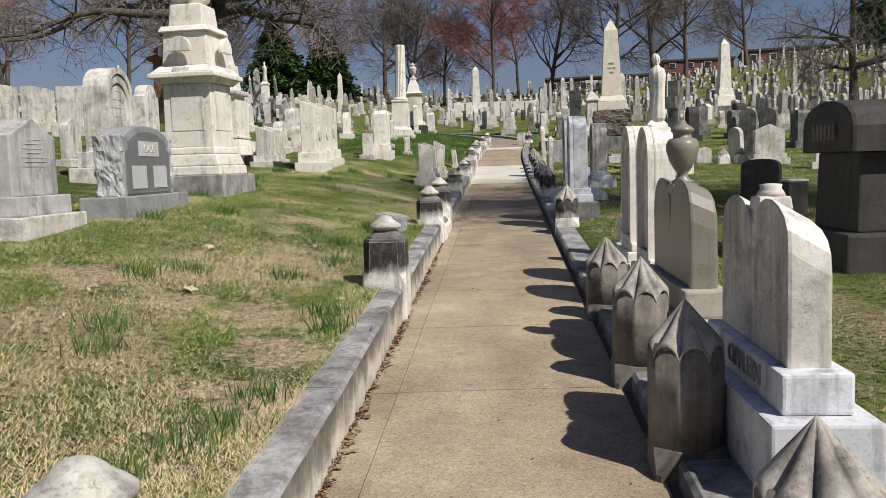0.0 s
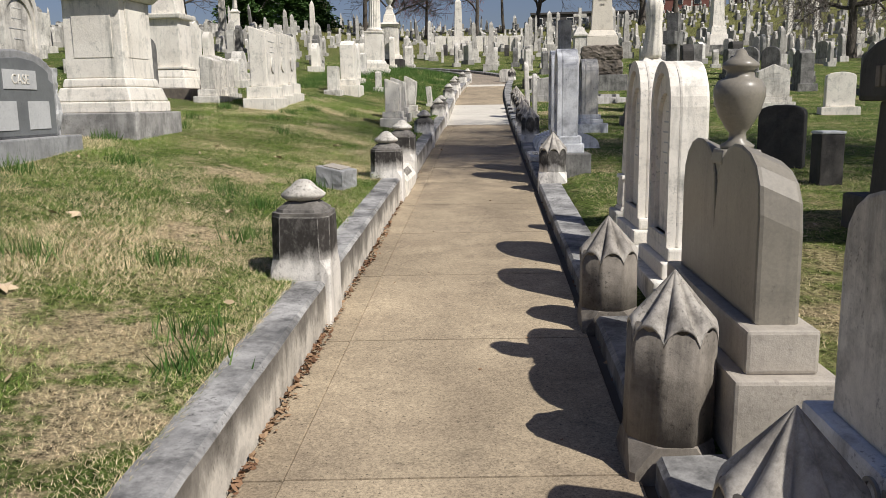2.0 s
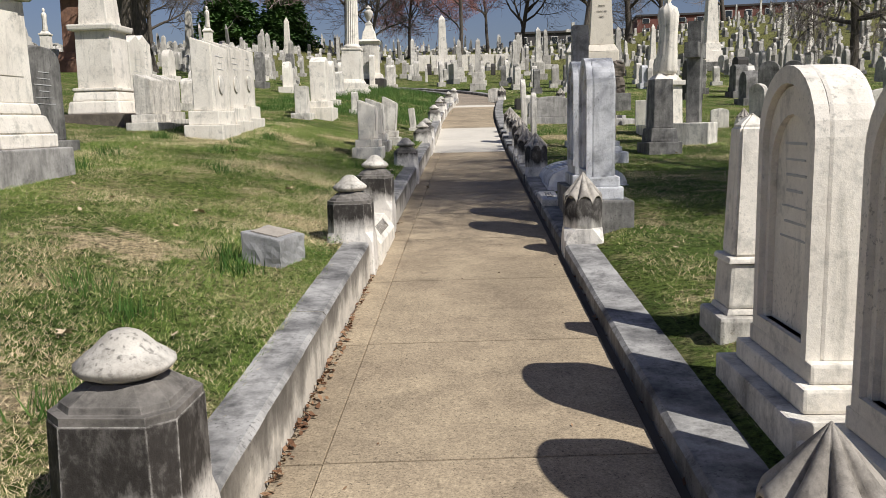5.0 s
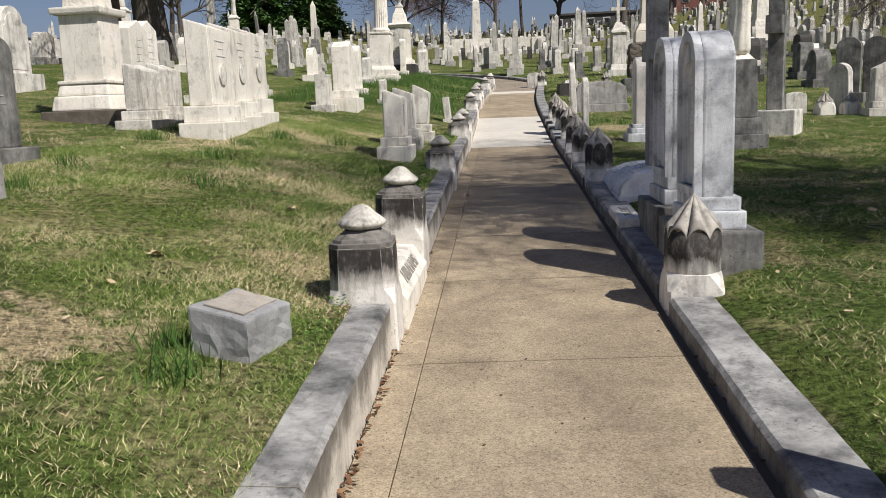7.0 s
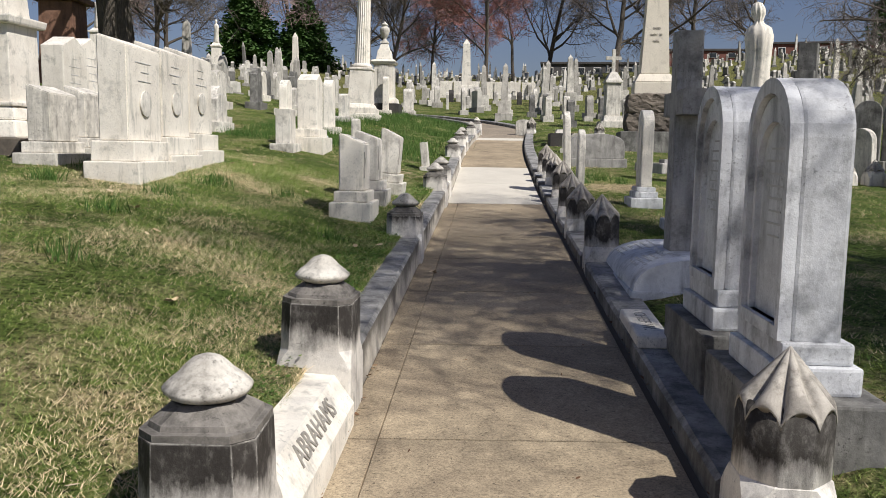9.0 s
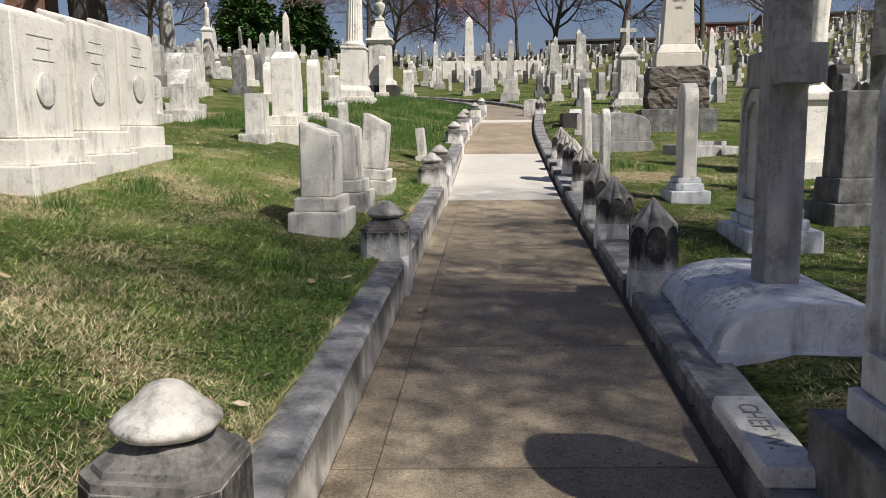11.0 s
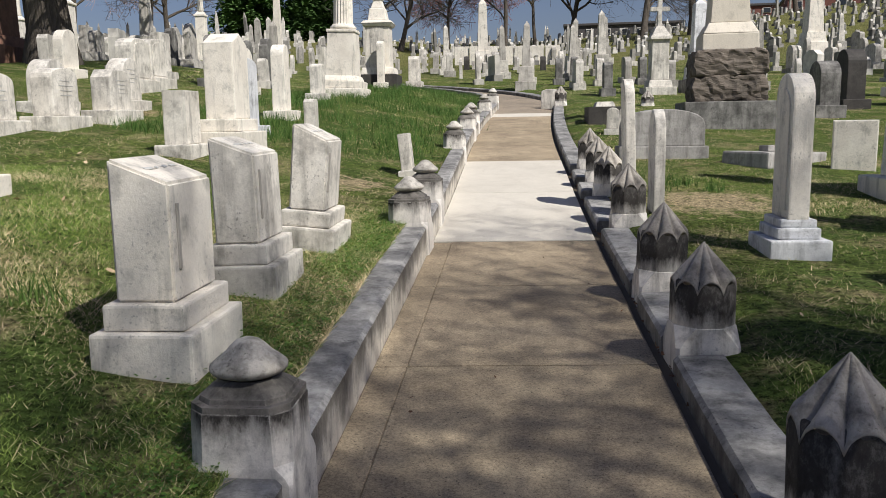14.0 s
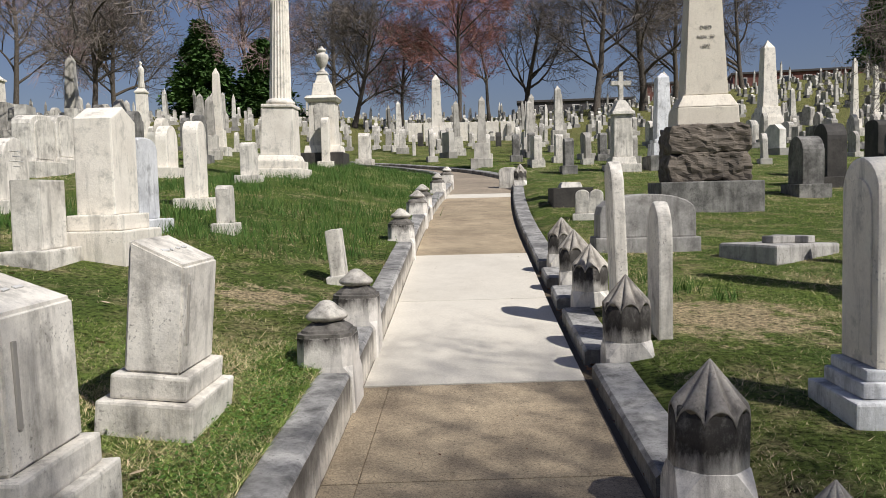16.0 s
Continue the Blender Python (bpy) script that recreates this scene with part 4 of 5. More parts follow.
for nm, w, h, tap, ms, bev in (("base", 1.35, 0.4, 1, ROUGH, 0.02), ("plinth", 1.1, 0.25, 0.92, WHITE, 0.03), ("plinth", 0.95, 0.2, 0.9, WHITE, 0.04), ("cornice", 0.9, 0.06, 1.0, WHITE, 0.02), ("die", 0.74, 1.1, 0.96, WHITE, 0.012), ("cornice", 0.9, 0.12, 1.05, WHITE, 0.03), ("upper_die", 0.6, 0.7, 0.85, WHITE, 0.02), ("spire", 0.4, 0.9, 0.3, WHITE, 0.02)):
    part(nm, block(w, w, h, z, bevel=bev, taper=tap, wear=0.003, cuts=1), ms, t)
    z += h
put(t, pose(-4.85, 18.6, ground_z(-4.85, 18.6) - 0.05, 0, 0, -6) @ Matrix.Scale(0.82, 4))
for i, (x, y) in enumerate(((-3.85, 17.75), (-3.9, 18.75))):
    t, body, z = desk(0.6, 0.26, 0.62, 0.52, [(0.85, 0.48, 0.12), (0.7, 0.36, 0.12)], WORN, "small marble headstone with sloping top, one of a pair")
    put(t, face(x, y, -1))
tablet(-8.1, 22.4, -1, "shoulder", 0.95, 0.3, 1.25, [(1.25, 0.6, 0.3)], WORN, "large pale headstone with rounded shoulders", panel=True)
tablet(-2.16, 22.4, -1, "flat", 0.42, 0.24, 0.56, [(0.6, 0.4, 0.1)], WORN, "square marble headstone with a projecting cap", lines=0)
tablet(-1.86, 23.1, -1, "peak", 0.52, 0.34, 0.95, [(0.85, 0.62, 0.2), (0.68, 0.46, 0.14)], WHITE, "tall white marble headstone with blunt gabled top")
tablet(-2.0, 24.3, -1, "low", 0.62, 0.2, 0.85, [(0.85, 0.42, 0.12)], BLUISH, "grey marble headstone with a rounded top")
tablet(-2.0, 26.5, -1, "round", 0.36, 0.2, 1.0, [(0.6, 0.44, 0.12)], WHITE, "slim round-topped white marble headstone")
tablet(-1.25, 24.9, -1, "clip", 0.24, 0.15, 0.42, [(0.34, 0.26, 0.11)], WORN, "tiny marble headstone on a square base")
tablet(-2.2, 30.8, -1, "low", 0.38, 0.24, 0.6, [(0.56, 0.42, 0.14)], WORN, "small worn headstone with a moulded cap")
tablet(-1.55, 37.4, -1, "round", 0.32, 0.2, 1.15, [(0.5, 0.4, 0.16)], WHITE, "slim round-topped white headstone")
tablet(-1.15, 46.3, -1, "clip", 0.7, 0.4, 0.95, [(0.95, 0.6, 0.2)], WORN, "stained pale headstone with a clipped top")
for dy in (0, 0.95):
    tablet(-5.65, 29.9 + dy, -1, "low", 0.78, 0.34, 0.8, [(1.1, 0.6, 0.2)], WORN, "pale marble headstone with arched top, one of a joined pair", panel=True)
for i, (x, y) in enumerate(((-4.1, 25.2), (-4.35, 24.1), (-4.5, 26.6), (-4.7, 23.2), (-5.2, 25.6))):
    tablet(x, y, -1, ("clip", "low", "round", "low", "round")[i], 0.62, 0.28, 0.55 + 0.05 * (i % 3), [(0.85, 0.5, 0.14)], WORN, "low weathered marble headstone in a row", lines=4, seed=i + 40)
for x, y, k in ((-7.5, 31, 0), (-6.4, 33.5, 1), (-4.6, 36.5, 2), (-6.0, 38, 0), (-3.8, 41, 1), (-8.8, 41, 2), (-3.4, 44, 0), (-7.2, 44.5, 2), (-5.1, 33.2, 2), (-3.9, 31.5, 0)):
    tablet(x, y, -1, ("round", "flat", "shoulder")[k], 0.6, 0.22, 0.8 + 0.1 * k, [(0.85, 0.45, 0.18)], (WHITE, WORN, GRIMY)[k], ("white round-topped marble headstone", "pale square headstone with a base", "dark grey shouldered headstone")[k] + " on the lawn")
t, body, z = obelisk("obelisk", "slim white marble obelisk on a stepped base", [(0.7, 0.25, 1, WORN), (0.45, 0.55, 0.92, WHITE)], 0.3, 0.2, 2.0, WHITE, 0.2)
put(t, pose(-5.6, 42.5, ground_z(-5.6, 42.5)))
t, body, z = obelisk("obelisk", "tall white marble obelisk beyond the bend of the path", [(1.3, 0.4, 1, WORN), (0.9, 0.6, 0.95, WHITE)], 0.62, 0.45, 3.0, WHITE, 0.35)
put(t, pose(1.85, 62.8, ground_z(1.85, 62.8)))

# fluted column on a pedestal, its top broken off
t = thing("column_monument", "white marble fluted column on a tall square pedestal", "monument")
z = -0.15
for nm, w, h, tap, bev in (("base", 1.08, 0.32, 1, 0.02), ("plinth", 0.95, 0.16, 1, 0.02), ("plinth", 0.84, 0.12, 0.88, 0.03), ("die", 0.68, 0.95, 0.9, 0.015), ("cornice", 0.66, 0.07, 1.0, 0.025)):
    part(nm, block(w, w, h, z, bevel=bev, taper=tap, wear=0.003, cuts=1), WHITE, t)
    z += h
part("torus", shade(lathe([(0.27, 0), (0.30, 0.03), (0.30, 0.06), (0.26, 0.09), (0.245, 0.12)], z, 32), 50), WHITE, t)
bm = lathe([(0.225 - 0.045 * i / 10, 2.0 * i / 10) for i in range(11)] + [(0.16, 2.03), (0.05, 2.05)], z + 0.1, 80, 20, 0.022)
part("shaft", bm, WHITE, t, "fluted column shaft")
put(t, pose(-1.95, 32.7, ground_z(-1.95, 32.7), 0, 1.6, -3))

# urn monument
t = thing("urn_monument", "tall white marble pedestal monument crowned by an urn", "monument")
z = -0.15
for nm, w, h, tap, ms, bev in (("base", 1.15, 0.5, 1, DARK, 0.02), ("plinth", 0.98, 0.2, 0.92, WHITE, 0.03), ("die", 0.72, 1.15, 0.95, WHITE, 0.015), ("cornice", 0.78, 0.09, 1.12, WHITE, 0.02), ("cornice", 0.9, 0.08, 0.85, WHITE, 0.03), ("upper_die", 0.55, 0.35, 0.8, WHITE, 0.03), ("upper_die", 0.38, 0.25, 0.6, WHITE, 0.03)):
    part(nm, block(w, w, h, z, bevel=bev, taper=tap, wear=0.003, cuts=1), ms, t)
    z += h
part("arched_panel", slab(top_line("round", 0.4, 0.75), 0.03, 0.95, -0.35, 0.01), WORN, t)
urn(t, z - 0.02, 1.25, True, WORN)
put(t, pose(-1.65, 38.0, ground_z(-1.65, 38.0), 0, 0, -3))

# brownstone monument near the old tree
t = thing("brownstone_monument", "red-brown sandstone monument with stepped cap", "monument")
z = -0.2
for nm, w, h, tap in (("base", 1.9, 0.6, 1), ("plinth", 1.5, 0.3, 0.9), ("die", 1.15, 1.9, 0.95), ("cornice", 1.5, 0.18, 1.0), ("cap", 1.35, 0.5, 0.5), ("cap", 0.6, 0.5, 0.8)):
    part(nm, block(w, w, h, z, bevel=0.03, taper=tap, wear=0.003, cuts=1), BROWN, t)
    z += h
put(t, pose(-12.1, 36.2, ground_z(-12.1, 36.2)))

# leaning marker behind the kerb
tablet(0.18, 23.25, -1, "flat", 0.26, 0.13, 0.42, [(0.34, 0.2, 0.06)], WORN, "small white marble marker tilting beside the kerb", lean=-6)

# figures on pedestals, far left
def figure(x, y, ped_h, fig_h, label, stone=WHITE, w=0.6, big=1.0):
    """A plain draped figure shape on a stepped pedestal."""
    t = thing("statue_pedestal", label + " stepped statue pedestal", "pedestal")
    z = -0.15
    for nm, ww, h, tap in (("base", w * 1.5, 0.35, 1), ("die", w, ped_h - 0.45, 0.94), ("cornice", w * 1.12, 0.1, 1), ("cap", w * 0.95, 0.15, 0.6)):
        part(nm, block(ww, ww, h, z, bevel=0.02, taper=tap), stone, t)
        z += h
    put(t, pose(x, y, ground_z(x, y)))
    s = fig_h
    prof = [(0.19, 0), (0.2, 0.05), (0.165, 0.25), (0.15, 0.45), (0.16, 0.58), (0.175, 0.68), (0.15, 0.76), (0.07, 0.8), (0.055, 0.83), (0.085, 0.88), (0.09, 0.93), (0.06, 0.98), (0.01, 1.0)]
    bm = lathe([(r * s * 0.8, h * s) for r, h in prof], 0, 30, 9, 0.018 * s)
    for v in bm.verts:
        v.co.y *= 0.8
        v.co.x += 0.05 * s * math.sin(v.co.z / s * 3.0)
    st = part("statue", shade(bm, 60), stone)
    tagged(st, "plain draped stone figure standing on a pedestal", "statue")
    st.matrix_basis = pose(x, y, ground_z(x, y) + z - 0.02, 0, 0, -60)


figure(-17.5, 52, 2.6, 1.7, "tall white marble", w=0.7)
figure(-24, 60, 2.2, 1.5, "white marble")
figure(-12.5, 56, 2.4, 1.3, "slim white marble", w=0.5)
figure(5.45, 22.0, 1.25, 1.75, "round-topped pale marble", WHITE, 0.62)

# ---- stones of the middle ground, right ----
tablet(3.12, 17.05, 1, "round", 0.56, 0.24, 0.98, [(0.86, 0.56, 0.14), (0.7, 0.4, 0.08), (0.62, 0.34, 0.08)], WORN, "round-topped grey marble headstone with carved oval recess", BLUISH, rim=True, lines=2)
tablet(3.2, 19.65, 1, "round", 0.38, 0.15, 1.02, [(0.56, 0.42, 0.11), (0.44, 0.3, 0.08), (0.4, 0.25, 0.06)], WHITE, "slim round-topped marble headstone on moulded bases", BLUISH, panel=True)
tablet(2.56, 22.3, 1, "round", 0.36, 0.1, 1.22, (), WORN, "tall thin round-topped marble slab beside the kerb", lean=2)
tablet(2.62, 21.35, 1, "gothic", 0.36, 0.1, 0.95, (), WORN, "thin pointed marble slab beside the kerb", lean=0)
t = tablet(3.55, 25.2, 1, "low", 1.1, 0.44, 0.5, [(1.2, 0.5, 0.16)], WEATHERED, "low broad grey headstone with stained face", turn=90)
t = thing("box_tomb", "low dark box tomb with pale worn lid", "tomb")
part("body", block(0.9, 0.7, 0.4, -0.1, bevel=0.012), DARK, t)
part("lid", block(0.5, 0.4, 0.1, 0.3, bevel=0.02, taper=0.8), WORN, t)
put(t, face(3.6, 30.3, 1))
tablet(3.5, 28.1, 1, "lobes", 0.42, 0.2, 0.36, [(0.5, 0.3, 0.1)], WORN, "small double-lobed marble headstone", turn=80)
tablet(3.1, 35.9, 1, "low", 0.5, 0.2, 0.42, (), WORN, "low worn headstone beside the kerb", turn=90)
t = stand(fluted_post(0.55, "weathered octagonal stone post with fluted spire cap"), 34.3, 3.75)

# ledger with a flat cross
t = thing("ledger", "flat grey marble ledger with a stone cross lying on it", "ledger")
part("slab", block(1.25, 0.7, 0.22, -0.1, bevel=0.03, wear=0.006, cuts=3), WEATHERED, t)
part("cross_arm", block(0.7, 0.14, 0.08, 0.12, 0.1, 0, 0.012), WEATHERED, t)
part("cross_arm", block(0.14, 0.45, 0.08, 0.122, 0.25, 0, 0.012), WEATHERED, t)
put(t, pose(4.9, 24.6, ground_z(4.9, 24.6) + 0.02, 0, 2, 35))

# the great obelisk
t, body, z = obelisk("obelisk", "large cream granite obelisk on two rock-faced brownstone blocks", [(1.62, 0.42, 1, GRIMY), (1.27, 0.47, 0.98, ROUGH), (1.25, 0.45, 0.97, ROUGH), (1.0, 0.30, 0.97, CREAM), (0.97, 0.2, 0.78, CREAM)], 0.70, 0.46, 2.65, CREAM, 0.40)
for i, (s, w) in enumerate((("DIED", 0.085), ("NOV. 30", 0.075), ("1892.", 0.075))):
    words(s, w, GREY_INK, body, 0.0, -0.352 + 0.012 * (3 - i) + 0.020, z + 1.10 - i * 0.15, lean=radians(-3.0))
put(t, pose(5.72, 29.5, ground_z(5.72, 29.5), 0, 0, -8))

# cross monument and pillars
t = thing("cross_monument", "pale marble pedestal crowned by a stone cross", "monument")
z = -0.15
for nm, w, h, tap in (("base", 0.9, 0.35, 1), ("plinth", 0.7, 0.2, 0.9), ("die", 0.52, 1.15, 0.94), ("cornice", 0.62, 0.1, 1.0), ("cap", 0.55, 0.3, 0.4)):
    part(nm, block(w, w, h, z, bevel=0.02, taper=tap), WORN, t)
    z += h
part("cross", slab([(-0.06, 0), (0.06, 0), (0.06, 0.45), (0.28, 0.45), (0.28, 0.57), (0.06, 0.57), (0.06, 0.82), (-0.06, 0.82), (-0.06, 0.57), (-0.28, 0.57), (-0.28, 0.45), (-0.06, 0.45)], 0.12, z - 0.03), WORN, t)
put(t, pose(6.5, 38.4, ground_z(6.5, 38.4)))
t, body, z = obelisk("obelisk", "blue-grey marble obelisk on a square pedestal", [(0.9, 0.4, 1, GRIMY), (0.68, 0.35, 0.92, BLUISH), (0.56, 0.1, 1, BLUISH)], 0.42, 0.33, 1.85, BLUISH, 0.14)
put(t, pose(7.7, 38.6, ground_z(7.7, 38.6)))
t, body, z = obelisk("obelisk", "tall white marble obelisk with a domed cap on the slope", [(1.6, 0.5, 1, GRIMY), (1.25, 0.7, 0.92, WHITE), (1.05, 0.5, 0.9, WHITE)], 0.8, 0.55, 3.4, WHITE, 0.4)
put(t, pose(18.8, 57.8, ground_z(18.8, 57.8)))
for x, y, h in ((24.5, 60, 3.3), (29, 66, 3.0), (33, 58, 2.6), (13.5, 52, 2.0)):
    t, body, z = obelisk("obelisk", "slim white marble obelisk on the slope", [(0.9, 0.4, 1, WORN), (0.6, 0.5, 0.9, WHITE)], 0.36, 0.2, h, WHITE, 0.2)
    put(t, pose(x, y, ground_z(x, y)))

# dark monument and its neighbours
t = thing("dark_monument", "large dark stone monument with an arched carved pediment", "monument")
part("base", block(1.35, 1.3, 0.42, -0.12, bevel=0.03), DARK, t)
part("die", block(1.05, 1.0, 0.75, 0.3, bevel=0.02, taper=0.95), DARK, t)
ped = part("pediment", slab([(px, pz) for px, pz in top_line("low", 1.25, 0.5)], 1.2, 1.05, bevel=0.04), DARK, t)
for q in range(6):
    part("carved_bar", block(0.07, 0.03, 0.16, 1.16, -0.25 + q * 0.1, -0.61, 0.008), ROUGH, ped)
put(t, face(4.12, 7.75, 1) @ Matrix.Scale(0.93, 4))
tablet(4.5, 11.9, 1, "low", 0.52, 0.2, 0.72, (), DARK, "plain dark weathered headstone", turn=60)
t = thing("stone_post", "short dark square stone post in the lawn", "post")
part("shaft", block(0.24, 0.24, 0.6, -0.1, bevel=0.012), DARK, t)
part("cap", block(0.25, 0.25, 0.03, 0.5, bevel=0.01), BLUISH, t)
put(t, pose(4.4, 10.5, ground_z(4.4, 10.5)))
t = tablet(8.55, 22.4, 1, "peak", 0.75, 0.3, 0.78, [(1.0, 0.55, 0.14), (0.85, 0.42, 0.12)], WORN, "gabled pale headstone with moulded bases", turn=85, lines=5)
for x in (7.5, 8.0):
    put(fluted_post(0.45, "weathered octagonal stone post with fluted spire cap"), pose(x, 22.9, ground_z(x, 22.9)))
tablet(7.1, 23.3, 1, "low", 0.4, 0.14, 0.42, (), WORN, "small pale headstone sunk in the lawn", turn=80)
tablet(8.05, 23.4, 1, "round", 0.45, 0.14, 0.95, (), WORN, "leaning round-topped marble slab in the lawn", turn=30, lean=4)
for x in (9.0, 9.6):
    tablet(x, 25.2, 1, "round", 0.5, 0.2, 1.2, [(0.7, 0.4, 0.2)], GRIMY, "dark round-topped headstone, one of a pair", turn=60)
tablet(9.2, 20.3, 1, "low", 0.6, 0.25, 0.75, [(0.8, 0.45, 0.16)], WHITE, "white marble headstone with carved wreath", turn=80)
t = thing("pedestal", "dark weathered square pedestal, its top lost", "pedestal")
z = -0.12
for w, h, tap in ((0.56, 0.3, 1), (0.46, 0.22, 0.9), (0.34, 0.78, 0.9)):
    part("tier", block(w, w, h, z, bevel=0.015, taper=tap, wear=0.004, cuts=1), GRIMY, t)
    z += h
put(t, pose(4.25, 18.1, ground_z(4.25, 18.1), 0, 0, 5))
t = thing("stone_cross", "stout weathered grey stone cross on a block base", "cross")
part("base", block(0.85, 0.7, 0.5, -0.12, bevel=0.02), WORN, t)
part("cross", slab([(-0.13, 0), (0.13, 0), (0.11, 1.15), (0.36, 1.15), (0.36, 1.42), (0.11, 1.42), (0.11, 1.8), (-0.11, 1.8), (-0.11, 1.42), (-0.36, 1.42), (-0.36, 1.15), (-0.11, 1.15)], 0.24, 0.38, bevel=0.012), GRIMY, t)
put(t, pose(5.35, 19.75, ground_z(5.35, 19.75), 0, 0, 60))
tablet(5.6, 23.9, 1, "flat", 0.5, 0.14, 0.6, (), WHITE, "plain white marble tablet in grass", turn=70)
for x, y, h in ((10.6, 35.4, 1.0), (8.2, 31.0, 0.9), (9.4, 32.5, 1.1), (11.2, 33.0, 0.9), (12.4, 36, 1.1), (10.2, 29.5, 0.8), (13.0, 31, 0.9), (11.5, 27.5, 0.9), (12.6, 25.5, 1.0), (14.5, 28.5, 1.0)):
    tablet(x, y, 1, ("low", "flat", "round")[int(y * 2) % 3], 0.7, 0.4, h, [(0.9, 0.6, 0.2)], (DARK, GRIMY)[int(y) % 2], "dark weathered headstone on the slope")
for x, y in ((5.0, 38.3), (4.6, 41.5), (5.6, 43.5), (4.3, 44.8), (3.4, 46.5), (5.2, 47.5), (8.6, 42), (9.8, 40), (7.2, 44), (10.6, 44)):
    tablet(x, y, 1, ("clip", "round", "gothic", "low")[int(y * 2) % 4], 0.55, 0.25, 0.75, [(0.75, 0.42, 0.2)], (GRIMY, WORN, BLUISH)[int(x * 3) % 3], "weathered headstone beside the bend of the path")

# white wall of joined slabs beyond the bend
for i in range(7):
    x = 0.6 + i * 0.95
    tablet(x, 67.5 - i * 0.15, 1, "flat", 0.9, 0.3, 1.15, (), WHITE, "broad white marble slab in a joined row", turn=90, group="joined white slabs")
for i in range(5):
    x = 0.9 + i * 0.75 + (1.2 if i > 2 else 0)
    tablet(x, 62.0 - i * 0.5, 1, "round", 0.55, 0.3, 0.75, (), WHITE if i % 2 else DARK, "small round-topped stone before the joined slabs")


# ---- trees ----
def grow(seed, h, r0, spread_, levels, lift=0.35, droop=0.0, first=0.28, kids=(5, 5, 4, 4), twig_len=0.5, sides=(9, 6, 4, 3, 3), fine=0.004, limb=1.0, arms=()):
    """Limbs and twigs of a bare tree, as two lists of vertices and faces."""
    rng = random.Random(seed)
    out = {0: ([], []), 1: ([], [])}

    def tube(pts, radii, k, which):
        vs, fs = out[which]
        start = len(vs)
        for idx, (p, r) in enumerate(zip(pts, radii)):
            d = (pts[min(idx + 1, len(pts) - 1)] - pts[max(idx - 1, 0)]).normalized()
            a = d.orthogonal().normalized()
            b_ = d.cross(a)
            for i in range(k):
                t = 2 * math.pi * i / k
                vs.append(p + (a * math.cos(t) + b_ * math.sin(t)) * r)
        for s in range(len(pts) - 1):
            for i in range(k):
                j = (i + 1) % k
                fs.append((start + s * k + i, start + s * k + j, start + (s + 1) * k + j, start + (s + 1) * k + i))

    def branch(p, d, length, r, level):
        steps = 7 if level == 0 else 6 if level == 1 else 4 if level == 2 else 3
        pts, radii = [p.copy()], [r * (1.35 if level == 0 else 1)]
        dirs = [d.copy()]
        for s in range(steps):
            wob = Vector((rng.gauss(0, 1), rng.gauss(0, 1), rng.gauss(0, 0.7))) * (0.06 if level == 0 else 0.17)
            pull = Vector((0, 0, (0.05 if level else 0.1) - (droop * level * 0.12)))
            d = (d + wob + pull).normalized()
            p = p + d * length / steps
            pts.append(p.copy())
            dirs.append(d.copy())
            radii.append(max(fine, r * (1 - (s + 1) / steps * (0.55 if level == 0 else 0.78))))
        tube(pts, radii, sides[min(level, 4)], 0 if level < 3 else 1)
        if level >= levels:
            return
        n = kids[min(level, 3)] + rng.randint(0, 2)
        for i in range(n):
            f = rng.uniform(first if level == 0 else 0.2, 1.0)
            s = min(steps - 1, int(f * steps))
            at = pts[s].lerp(pts[s + 1], f * steps - s)
            side = dirs[s].orthogonal().normalized()
            side.rotate(Matrix.Rotation(rng.uniform(0, 6.283), 3, dirs[s]))
            nd = (dirs[s] * lift + side * spread_).normalized()
            if level == 0 and nd.z < 0.05:
                nd.z = 0.1
                nd.normalize()
            ln = length * rng.uniform(0.42, 0.7) * (1.15 - 0.45 * f) * (limb if level == 0 else 1)
            if level + 1 == levels:
                ln = max(ln, twig_len * rng.uniform(0.6, 1.2))
            branch(at, nd, ln, radii[s] * rng.uniform(0.45, 0.65), level + 1)

    for turn_, length, up, rise, sag, thick in arms:
        run = Vector((math.cos(radians(turn_)), math.sin(radians(turn_)), 0))
        pts, radii = [], []
        for i in range(13):
            q = i / 12
            bend = run.cross(Vector((0, 0, 1))) * (0.35 * math.sin(q * 7 + turn_) * q)
            pts.append(Vector((0, 0, up + rise * q - sag * q * q + 0.22 * math.sin(q * 11 + turn_) * q)) + run * length * q + bend)
            radii.append(thick * (1 - 0.86 * q) + 0.015)
        tube(pts, radii, 8, 0)
        for i in range(16):
            k = rng.randint(3, 12)
            nd = Vector((rng.gauss(0, 1), rng.gauss(0, 1), rng.uniform(-0.5, 0.8))).normalized()
            branch(pts[k], (nd + run * 0.5).normalized(), rng.uniform(1.2, 2.8), radii[k] * 0.45, 2)
    branch(Vector((0, 0, -0.3)), Vector((rng.uniform(-0.05, 0.05), rng.uniform(-0.05, 0.05), 1)).normalized(), h * 0.72, r0, 0)
    return out


